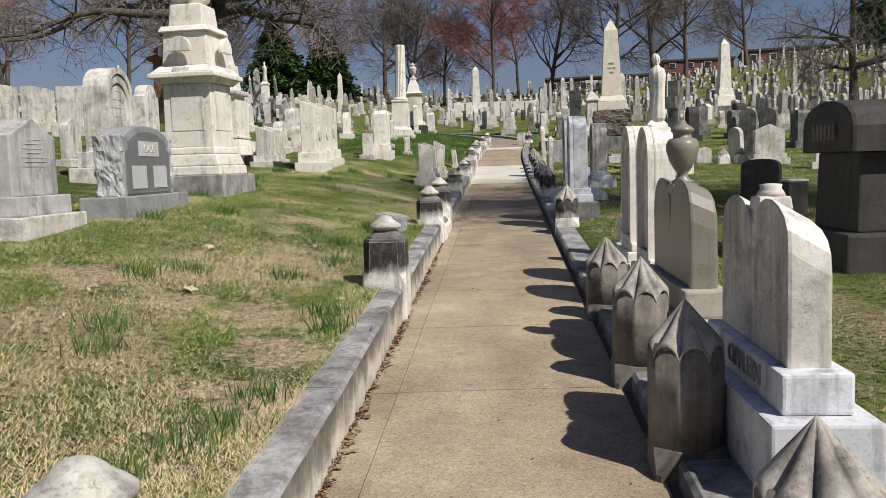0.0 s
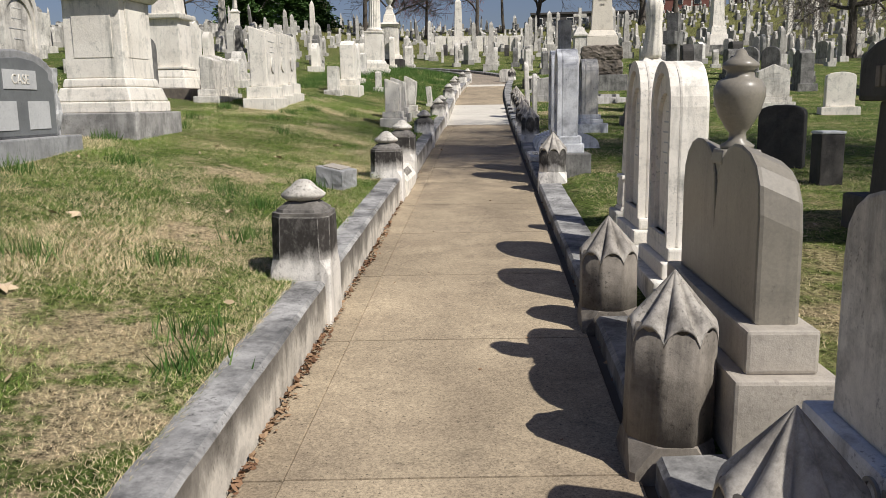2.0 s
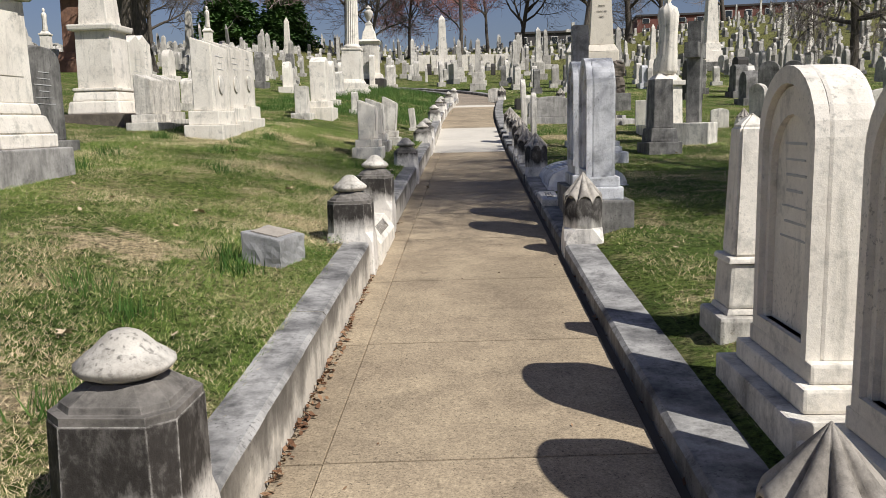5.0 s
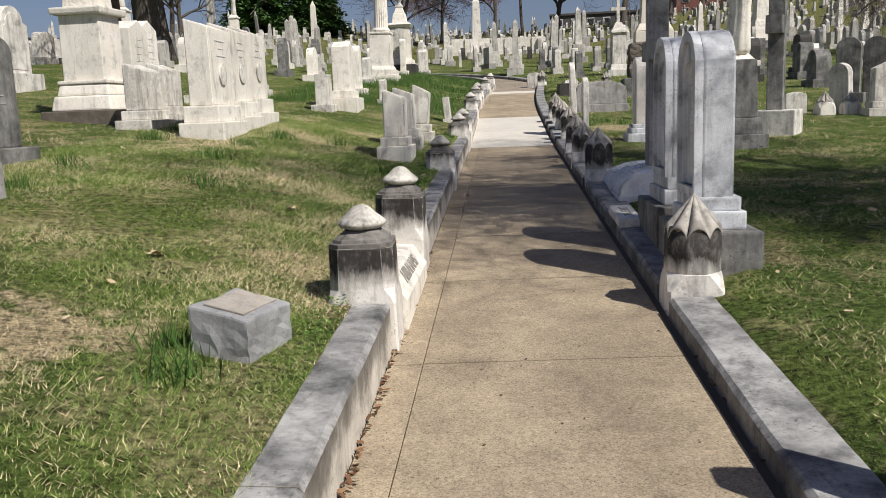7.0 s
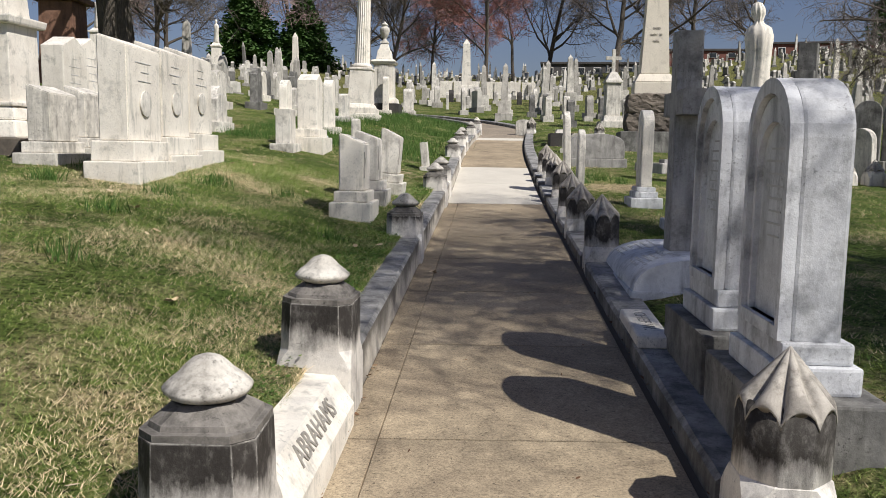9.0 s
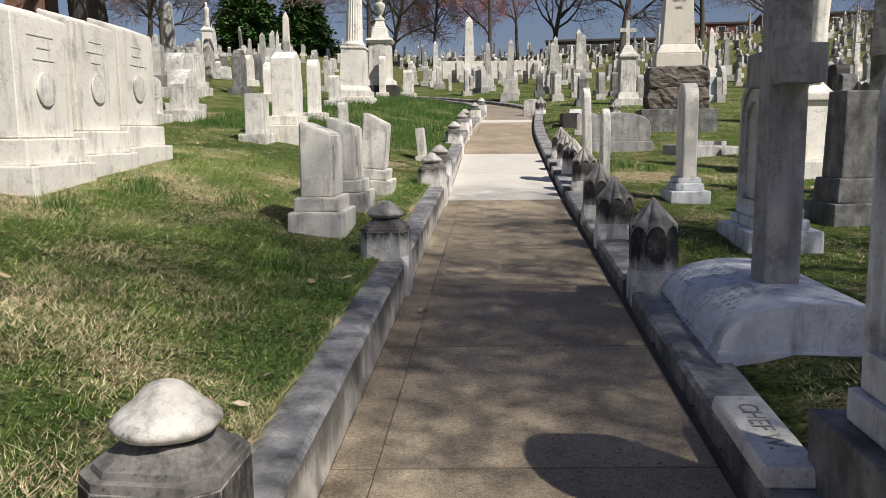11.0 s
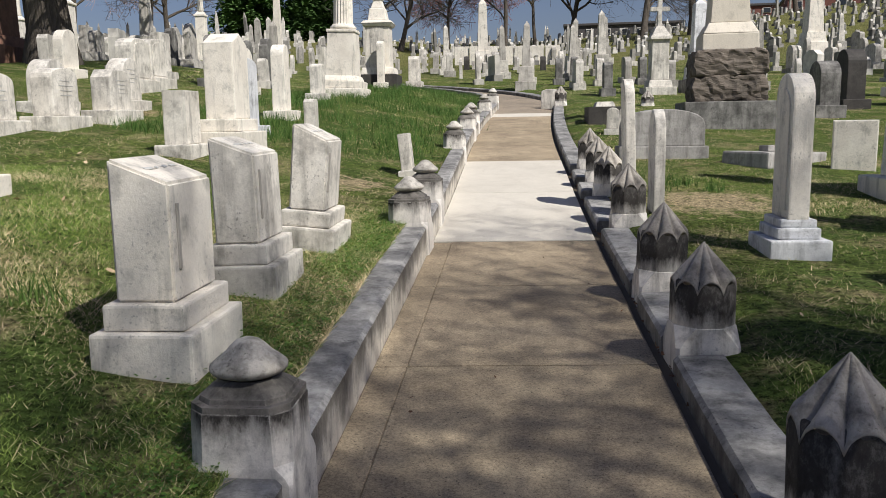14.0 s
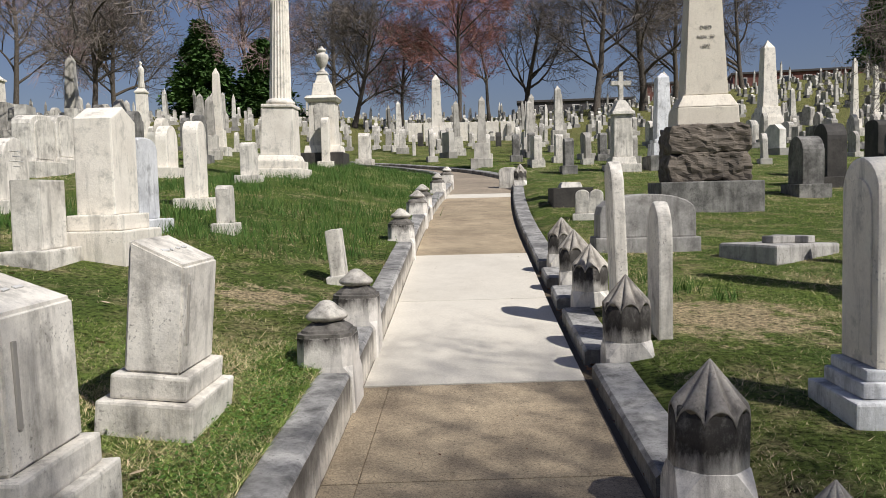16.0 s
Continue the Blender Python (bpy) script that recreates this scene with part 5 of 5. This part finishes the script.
def bare_tree(x, y, seed, h, r0, label, spread_=0.8, levels=4, twig=TWIG, droop=0.0, first=0.28, kids=(6, 5, 5, 4), lift=0.45, buds=0, bud_mat=None, z=None, fine=0.004, limb=1.0, arms=()):
    t = thing("bare_tree", label, "tree")
    got = grow(seed, h, r0, spread_, levels, lift, droop, first, kids, fine=fine, limb=limb, arms=arms)
    raw("trunk", [tuple(v) for v in got[0][0]], got[0][1], BARK, t, True)
    raw("crown", [tuple(v) for v in got[1][0]], got[1][1], twig, t)
    if buds:
        rng = random.Random(seed + 5)
        vs, fs = [], []
        src = got[1][0]
        for i in range(buds):
            p = src[rng.randrange(len(src))] + Vector((rng.gauss(0, 0.12), rng.gauss(0, 0.12), rng.gauss(0, 0.12)))
            a = Vector((rng.gauss(0, 1), rng.gauss(0, 1), rng.gauss(0, 1))).normalized() * 0.05
            b_ = a.orthogonal().normalized() * 0.05
            k = len(vs)
            vs += [tuple(p - a), tuple(p + b_), tuple(p + a), tuple(p - b_)]
            fs.append((k, k + 1, k + 2, k + 3))
        raw("buds", vs, fs, bud_mat, t)
    return put(t, pose(x, y, ground_z(x, y) if z is None else z))


def evergreen(x, y, seed, h, r, label):
    """A trunk with whorls of drooping boughs made of many small leaf sprays."""
    t = thing("evergreen_tree", label, "tree")
    part("trunk", shade(lathe([(0.22, -0.3), (0.18, h * 0.3), (0.05, h * 0.95)], 0, 8), 60), BARK, t)
    rng = random.Random(seed)
    vs, fs = [], []
    for i in range(int(300 + 40 * r)):
        f = rng.random() ** 0.8
        zz = h * (0.06 + 0.92 * f)
        reach = r * (1 - f ** 1.5) * rng.uniform(0.6, 1.1) + 0.2
        a = rng.uniform(0, 6.283)
        for k in range(52):
            q = rng.random() ** 0.6
            c = Vector((math.cos(a) * reach * q, math.sin(a) * reach * q, zz - 0.3 * reach * q * q)) + Vector((rng.gauss(0, 0.25), rng.gauss(0, 0.25), rng.gauss(0, 0.18)))
            d = Vector((math.cos(a) + rng.gauss(0, 0.6), math.sin(a) + rng.gauss(0, 0.6), rng.gauss(-0.1, 0.4))).normalized() * rng.uniform(0.2, 0.42)
            s = d.cross(Vector((rng.gauss(0, 0.5), rng.gauss(0, 0.5), 1))).normalized() * 0.16
            n = len(vs)
            vs += [tuple(c - d * 0.5), tuple(c + s), tuple(c + d), tuple(c - s)]
            fs.append((n, n + 1, n + 2, n + 3))
    raw("crown", vs, fs, NEEDLE, t)
    return put(t, pose(x, y, ground_z(x, y)))


# limbs of the old tree: bearing, length, height, rise, sag, thickness
OLD_LIMBS = ((-20, 5.5, 4.6, 0.4, 2.0, 0.30), (15, 8.5, 5.0, 2.2, 1.2, 0.24), (-45, 7.5, 4.8, 2.4, 1.6, 0.24), (178, 9.0, 4.7, 1.2, 2.2, 0.28), (215, 8.0, 4.4, 0.6, 1.8, 0.24), (-75, 7.0, 5.2, 2.6, 1.8, 0.22), (100, 7.0, 5.2, 2.4, 1.2, 0.22))
bare_tree(-10.0, 35.5, 11, 11.5, 0.62, "huge old bare tree with long drooping dark limbs", 1.0, 4, droop=0.3, first=0.55, kids=(6, 6, 4, 3), lift=0.15, fine=0.011, limb=1.5, arms=OLD_LIMBS)
bare_tree(9.5, 10.3, 9, 15.0, 0.13, "tall slender bare tree beside the graves", 0.9, 4, droop=0.12, first=0.36, kids=(14, 9, 8, 6), lift=0.5, twig=TWIG, fine=0.005, limb=1.0)
bare_tree(23.0, 48.0, 6, 12.0, 0.26, "low bare tree with drooping twigs", 1.0, 4, droop=0.45, first=0.25, kids=(11, 8, 7, 5), lift=0.3, twig=TWIG, fine=0.007, limb=1.3)
bare_tree(10.8, 7.6, 3, 13.0, 0.15, "slender bare tree shading the lawn", 0.9, 4, droop=0.12, first=0.4, kids=(9, 8, 7, 5), lift=0.5, twig=TWIG, fine=0.007, limb=0.75)
evergreen(-21, 100, 3, 9.8, 4.4, "dark green dense evergreen tree")
evergreen(-15.2, 101, 5, 7.8, 3.8, "dark green rounded evergreen tree")
evergreen(66, 130, 8, 14, 5, "dark green evergreen tree on the hilltop")
for x, y, s, h, r, tw, lab in (
    (4.6, 91, 21, 13, 0.2, RED_TWIG, "bare tree with reddish budding twigs"),
    (-5.5, 95, 22, 13, 0.22, TWIG, "tall grey bare tree"),
    (-1.0, 98, 23, 10, 0.18, RED_TWIG, "small bare tree with red budding twigs"),
    (20, 105, 24, 18, 0.35, TWIG, "tall grey bare tree"),
    (26, 108, 25, 19, 0.4, TWIG, "tall grey bare tree with forked trunk"),
    (-25, 82, 26, 12, 0.22, TWIG, "grey bare tree behind the graves"),
    (-36, 92, 27, 14, 0.25, PINK_TWIG, "bare tree with pinkish budding twigs"),
    (-46, 85, 28, 15, 0.3, PINK_TWIG, "bare tree with pinkish budding twigs"),
    (-30, 100, 29, 13, 0.25, TWIG, "grey bare tree behind the graves"),
    (-62, 95, 30, 15, 0.3, TWIG, "grey bare tree behind the graves"),
    (9, 112, 31, 11, 0.2, RED_TWIG, "small bare tree with red budding twigs"),
    (-17, 104, 33, 14, 0.25, PINK_TWIG, "bare tree with pinkish budding twigs"),
    (-9, 110, 34, 15, 0.28, TWIG, "tall grey bare tree"),
    (14, 118, 35, 15, 0.3, TWIG, "tall grey bare tree"),
    (-54, 100, 36, 15, 0.3, PINK_TWIG, "bare tree with pinkish budding twigs"),
    (34, 122, 38, 16, 0.32, TWIG, "tall grey bare tree"),
    (45, 128, 32, 14, 0.3, TWIG, "grey bare tree on the hilltop"),
):
    bare_tree(x, y, s, h * 1.25, r * 1.1, lab, 0.8, 4, tw, 0.0, 0.2, (11, 8, 6, 5), 0.7, fine=0.016)


# ---- far rows of graves ----
kinds = [
    headstone("round", 0.55, 0.16, 0.8, [(0.75, 0.36, 0.16)], FAR, label="weathered round-topped headstone in the far rows", group="far rows of graves"),
    headstone("flat", 0.6, 0.2, 0.7, [(0.8, 0.4, 0.2)], FAR, label="weathered square-topped headstone in the far rows", group="far rows of graves"),
    headstone("gothic", 0.5, 0.16, 0.95, [(0.7, 0.36, 0.18)], FAR, label="weathered pointed headstone in the far rows", group="far rows of graves"),
    headstone("low", 0.85, 0.25, 0.75, [(1.1, 0.5, 0.2)], FAR, label="wide weathered headstone in the far rows", group="far rows of graves"),
    headstone("shoulder", 0.55, 0.14, 0.9, (), FAR, label="weathered shouldered headstone in the far rows", group="far rows of graves"),
    headstone("clip", 0.5, 0.22, 0.6, [(0.66, 0.4, 0.15)], FAR, label="small weathered headstone in the far rows", group="far rows of graves"),
    obelisk("obelisk", "weathered marble obelisk in the far rows", [(0.7, 0.25, 1, FAR), (0.5, 0.5, 0.95, FAR)], 0.3, 0.2, 1.5, FAR, 0.15, "far rows of graves")[0],
    obelisk("obelisk", "short marble obelisk in the far rows", [(0.5, 0.2, 1, FAR), (0.36, 0.35, 0.95, FAR)], 0.24, 0.17, 0.9, FAR, 0.12, "far rows of graves")[0],
]
rng = random.Random(7)
spots = []
row = 33.0
while row < 76:
    xx = -34 + rng.uniform(0, 1)
    while xx < 46:
        u = xx - lane_x(row)
        open_lawn = (-5.5 < u < 2.4 and row < 47) or (2 < u < 9 and row < 38) or (-3 < u < 2 and row < 55)
        in_view = abs(xx - 1) < 0.72 * (row - 2)
        if not open_lawn and in_view and rng.random() < (0.52 if row < 50 else 0.66):
            spots.append((xx + rng.uniform(-0.3, 0.3), row + rng.uniform(-0.5, 0.5)))
        xx += rng.uniform(1.3, 2.3)
    row += rng.uniform(2.0, 3.0)
rng.shuffle(spots)
used = set()
for i, (xx, yy) in enumerate(spots[:300]):
    k = rng.choices(range(8), (5, 4, 3, 4, 4, 4, 1.4, 1.6))[0]
    s = rng.uniform(0.8, 1.3)
    m = pose(xx, yy, ground_z(xx, yy), rng.gauss(0, 1.5), rng.gauss(0, 1.5), 90 * (-1 if rng.random() < 0.5 else 1) + rng.gauss(0, 6)) @ Matrix.Scale(s, 4)
    if k not in used:
        used.add(k)
        put(kinds[k], m)
    else:
        c = copy_thing(kinds[k], m)
        c.matrix_basis = m


def crowd(name, places, seed, label):
    """Stones too far off to tell apart, with their own bases and tops."""
    rng = random.Random(seed)
    vs, fs = [], []
    for xx, yy in places:
        zz = ground_z(xx, yy)
        tall = rng.random() < 0.045
        w, d, h = (0.3, 0.3, rng.uniform(1.6, 3.0)) if tall else (rng.uniform(0.45, 0.95), rng.uniform(0.15, 0.3), rng.uniform(0.5, 1.1))
        a = radians(90 + rng.gauss(0, 8))
        tilt = rng.gauss(0, 0.03)

        def box(w0, d0, z0, z1, top):
            n = len(vs)
            for zc, s in ((z0, 1), (z1, top)):
                for px, py in ((-1, -1), (1, -1), (1, 1), (-1, 1)):
                    lx, ly = px * w0 / 2 * s, py * d0 / 2 * (s if tall else 1)
                    vs.append((xx + lx * math.cos(a) - ly * math.sin(a) + tilt * zc, yy + lx * math.sin(a) + ly * math.cos(a), zz + zc))
            for q in ((0, 1, 5, 4), (1, 2, 6, 5), (2, 3, 7, 6), (3, 0, 4, 7), (4, 5, 6, 7)):
                fs.append(tuple(n + v for v in q))

        box(w * 1.35, d * 1.7, -0.3, 0.22, 1)
        box(w, d, 0.2, h * 0.82, 0.75 if tall else 1)
        box(w * (0.75 if tall else 1), d * (0.75 if tall else 1), h * 0.82, h, 0.1 if tall else rng.choice((0.35, 0.6, 0.95)))
    ob = raw(name, vs, fs, CROWD)
    return tagged(ob, label, "headstones", kind="stuff")


CROWD, nt, b = mat("crowd_stone", (0.6, 0.58, 0.52), 0.85)
r = nt.nodes.new("ShaderNodeNewGeometry").outputs["Random Per Island"]
nt.links.new(mix(nt, ramp(nt, r, (0, (0.16, 0.155, 0.145)), (0.5, (0.5, 0.48, 0.43)), (1, (0.78, 0.75, 0.68))), ramp(nt, noisy(nt, position(nt), 3, 5, 0.7), (0.3, 0.6), (0.7, 1.1)), 1.0, "MULTIPLY"), b.inputs["Base Color"])
places = list(spots[300:])
row = 76.0
while row < 150:
    xx = -70 + rng.uniform(0, 1)
    while xx < 95:
        if abs(xx - 1) < 0.7 * row and rng.random() < (0.62 if xx < 12 else 0.62):
            places.append((xx + rng.uniform(-0.4, 0.4), row + rng.uniform(-0.6, 0.6)))
        xx += rng.uniform(1.4, 2.6)
    row += rng.uniform(2.2, 3.4)
crowd("distant_graves", places, 9, "hundreds of small pale headstones across the far slope")


# ---- buildings on the crest ----
def building(x, y, w, d, h, wall_mat, windows, label, floors=1, turn=0.0):
    t = thing("building", label, "building")
    part("wall", block(w, d, h + 1, -1, bevel=0.03), wall_mat, t)
    part("roof", block(w + 0.5, d + 0.5, 0.35, h, bevel=0.05), ROOF, t)
    for f in range(floors):
        for i in range(windows):
            wx = -w / 2 + w * (i + 0.5) / windows
            z0 = h * (f + 0.3) / floors
            wn_ = part("window", block(1.2, 0.12, h / floors * 0.5, z0, wx, -d / 2 - 0.02, 0.01), PALE_WALL, t)
            part("pane", block(1.0, 0.06, h / floors * 0.42, z0 + 0.08, wx, -d / 2 - 0.09, 0.01), GLASS, wn_)
    return put(t, pose(x, y, ground_z(x, y), 0, 0, turn))


building(26, 150, 18, 10, 2.6, ROOF, 7, "long dark flat-roofed building on the crest", turn=-8)
building(44, 152, 12, 9, 3.2, BRICK, 4, "red brick house on the crest", 2, -8)
building(66, 152, 26, 10, 2.6, BRICK, 8, "long red brick building on the hilltop", turn=-14)
building(90, 150, 22, 10, 3.2, PALE_WALL, 6, "long pale building on the hilltop", turn=-20)


# ---- grass, litter and weeds ----
def sheet(name, verts, count, corners, material, label, category):
    """One mesh of many loose little faces, each with the same number of corners."""
    me = bpy.data.meshes.new(name)
    me.vertices.add(count * corners)
    me.vertices.foreach_set("co", np.asarray(verts, dtype=np.float32).ravel())
    me.loops.add(count * corners)
    me.loops.foreach_set("vertex_index", np.arange(count * corners, dtype=np.int32))
    me.polygons.add(count)
    me.polygons.foreach_set("loop_start", np.arange(0, count * corners, corners, dtype=np.int32))
    me.update()
    me.validate()
    me.materials.append(material)
    return tagged(new(name, me), label, category, kind="stuff")


def turf_z(x, y):
    k = x - lane_x(y)
    return ground_z(x, y) + 0.02 * noise.noise((x * 1.3, y * 1.3, 0)) + 0.035 * noise.noise((x * 0.4, y * 0.4, 5)) * min(1, abs(k - 0.7) / 2)


def lawn(name, n, seed, k0, k1, y0, y1, size, wide, power, label, clump=0.5):
    """Blades scattered between two distances from the path, thicker close to it."""
    rng = random.Random(seed)
    out = []
    made = 0
    while made < n:
        f = rng.random() ** power
        k = k0 + (k1 - k0) * f
        y = y0 + (y1 - y0) * rng.random() ** 1.25
        x = lane_x(y) + k
        lush = noise.noise((x * 0.8, y * 0.8, 3.0)) + 0.6 * noise.noise((x * 2.7, y * 2.7, 9.0))
        if rng.random() > 0.8 + 0.6 * clump * lush:
            continue
        z = turf_z(x, y) - 0.012
        h = size * rng.uniform(0.3, 1.25) * (1 + 0.5 * max(-0.6, lush))
        a = rng.uniform(0, 6.283)
        b_ = rng.uniform(0, 6.283)
        reach = h * rng.uniform(0.4, 1.9)
        cx, cy = math.cos(a) * wide / 2, math.sin(a) * wide / 2
        out += [x - cx, y - cy, z, x + cx, y + cy, z, x + math.cos(b_) * reach, y + math.sin(b_) * reach, z + h]
        made += 1
    return sheet(name, out, n, 3, BLADE, label, "grass")


lawn("lawn_grass", 800000, 41, -0.22, -4.2, 0.3, 21, 0.033, 0.0052, 1.3, "short uneven green and straw-coloured lawn grass")
lawn("lawn_grass", 130000, 42, -0.3, -9.0, 13, 42, 0.040, 0.0065, 1.1, "uneven green lawn grass between the graves")
lawn("lawn_grass", 240000, 43, 1.76, 5.2, 2, 27, 0.028, 0.0052, 1.2, "short shaded lawn grass beside the kerb")
lawn("lawn_grass", 110000, 44, 2.0, 13.0, 9, 42, 0.038, 0.010, 1.0, "uneven green lawn grass between the graves")


def tufts(name, spots, material, h, blades, spread_, label):
    rng = random.Random(5)
    out = []
    n = 0
    for x, y in spots:
        for i in range(blades):
            px, py = x + rng.gauss(0, spread_), y + rng.gauss(0, spread_)
            z = turf_z(px, py) - 0.01
            a, b_ = rng.uniform(0, 6.283), rng.uniform(0, 6.283)
            hh = h * rng.uniform(0.5, 1.2)
            w = 0.0055
            r = hh * rng.uniform(0.1, 0.7)
            out += [px - math.cos(a) * w, py - math.sin(a) * w, z, px + math.cos(a) * w, py + math.sin(a) * w, z, px + math.cos(b_) * r, py + math.sin(b_) * r, z + hh]
            n += 1
    return sheet(name, out, n, 3, material, label, "grass")


rng = random.Random(77)
near = [(-0.95, 3.3), (-0.8, 3.55), (-1.05, 3.0), (-0.75, 3.9), (-0.62, 5.2), (-0.7, 5.6), (-1.7, 4.4), (-2.1, 6.1), (-1.2, 6.7), (-0.9, 7.5), (-1.4, 8.9), (-0.75, 9.6), (-2.4, 9.4), (-0.9, 9.9), (-0.65, 10.3)]
near += [(rng.uniform(-3.5, -0.4), rng.uniform(3, 20)) for _ in range(22)]
near += [(2.9 + rng.uniform(-0.1, 0.1), 22.6), (3.25, 22.9), (3.1, 23.4), (3.5, 22.5), (1.75, 3.2)]
tufts("wild_onion_tufts", near, SHOOT, 0.13, 75, 0.075, "dark green tufts of longer grass")
tufts("long_grass", [(lane_x(y) + rng.uniform(-4.5, -0.4), y) for y in [rng.uniform(24, 40) for _ in range(330)]], SHOOT, 0.17, 60, 0.16, "lush longer green grass on the far lawn")


def litter(name, n, seed, where, size, material, label, flat=0.5, category="leaves"):
    rng = random.Random(seed)
    out = []
    for i in range(n):
        x, y, z = where(rng)
        s = size * rng.uniform(0.5, 1.3)
        a = rng.uniform(0, 6.283)
        u = Vector((math.cos(a), math.sin(a), rng.gauss(0, flat * 0.6))).normalized() * s
        v = Vector((-math.sin(a), math.cos(a), rng.gauss(0, flat))).normalized() * s * rng.uniform(0.4, 0.7)
        c = Vector((x, y, z + 0.35 * s))
        for q in (c - u, c - v * 0.9 - u * 0.2, c + u * 0.5 - v * 0.7, c + u, c + v * 0.7 + u * 0.4, c + v - u * 0.3):
            out += list(q)
    return sheet(name, out, n, 6, material, label, category)


def gutter(rng):
    y = rng.choice((rng.gauss(4.4, 0.8), rng.gauss(6.1, 0.5), rng.gauss(8.6, 0.9), rng.gauss(3.2, 0.5), rng.uniform(1, 13)))
    return lane_x(y) + abs(rng.gauss(0, 0.022)) - 0.035, y, lane_z(y) + rng.uniform(-0.003, 0.012)


def gutter_right(rng):
    y = rng.uniform(1, 27)
    return lane_x(y) + rng.uniform(1.45, 1.505), y, lane_z(y) + rng.uniform(-0.012, 0.006)


def on_lawn(rng):
    y = rng.uniform(2, 22)
    x = lane_x(y) + (rng.uniform(-4, -0.3) if rng.random() < 0.7 else rng.uniform(1.8, 4.5))
    return x, y, turf_z(x, y) + 0.02


def weeds(rng):
    y = rng.uniform(12.6, 21)
    x = lane_x(y) - 0.24 - abs(rng.gauss(0, 0.22))
    return x, y, turf_z(x, y) + rng.uniform(0, 0.035)


def on_path(rng):
    y = rng.uniform(1, 26)
    return lane_x(y) + rng.uniform(0.1, 1.4), y, lane_z(y) + 0.002


litter("gutter_leaves", 900, 61, gutter, 0.019, LEAF, "dry brown leaves drifted against the kerb")
litter("gutter_leaves", 900, 62, gutter_right, 0.024, LEAF, "dry brown leaves in the gutter gap")
litter("lawn_leaves", 220, 63, on_lawn, 0.03, PALE_LEAF, "scattered pale dead leaves on the lawn")
litter("path_litter", 120, 65, on_path, 0.01, LEAF, "crumbs of dead leaf on the path")
litter("kerb_weeds", 12000, 64, weeds, 0.0095, CLOVER, "low green weeds creeping along the kerb", 0.35, "weeds")
litter("kerb_weeds", 1700, 66, lambda g: (lambda y, x: (x, y, turf_z(x, y) + g.uniform(0, 0.06)))(*(lambda y: (y, lane_x(y) - 0.24 - abs(g.gauss(0, 0.12))))(g.gauss(11.2, 0.6))), 0.0095, CLOVER, "low green weeds creeping along the kerb", 0.35, "weeds")
for x, y, s in ((-1.72, 5.9, 0.08), (-1.2, 8.2, 0.05), (-1.4, 11.2, 0.075), (-2.0, 7.4, 0.07), (-0.95, 12.9, 0.06), (0.42, 15.6, 0.05)):
    t = raw("fallen_leaf", [(s * r * math.cos(a), s * r * math.sin(a), 0.012 * math.sin(a * 2)) for a, r in [(i * 0.5236, (1.0, 0.45, 0.9, 0.4, 0.85, 0.35, 0.6, 0.35, 0.85, 0.4, 0.9, 0.45)[i]) for i in range(12)]], [tuple(range(12))], PALE_LEAF)
    tagged(t, "large pale brown fallen leaf on the grass", "leaf")
    zz = turf_z(x, y) + 0.03 if x < lane_x(y) else lane_z(y) + 0.02
    t.matrix_basis = pose(x, y, zz, 8, 12, x * 200)

# a dry stick in the gutter
t = thing("dry_stick", "dry forked dead stick lying on the path", "stick")
for x0, y0, x1, y1, r in ((1.22, 3.02, 0.92, 2.86, 0.006), (1.1, 2.95, 0.95, 3.02, 0.004), (1.25, 3.05, 1.18, 2.86, 0.004)):
    a, c = Vector((x0, y0, lane_z(y0) + 0.008)), Vector((x1, y1, lane_z(y1) + 0.012))
    bm = lathe([(r, 0), (r * 0.8, (c - a).length * 0.6), (r * 0.4, (c - a).length)], 0, 6)
    bmesh.ops.rotate(bm, verts=bm.verts, cent=(0, 0, 0), matrix=(c - a).to_track_quat("Z", "Y").to_matrix())
    bmesh.ops.translate(bm, verts=bm.verts, vec=a)
    part("twig", bm, BARK, t)
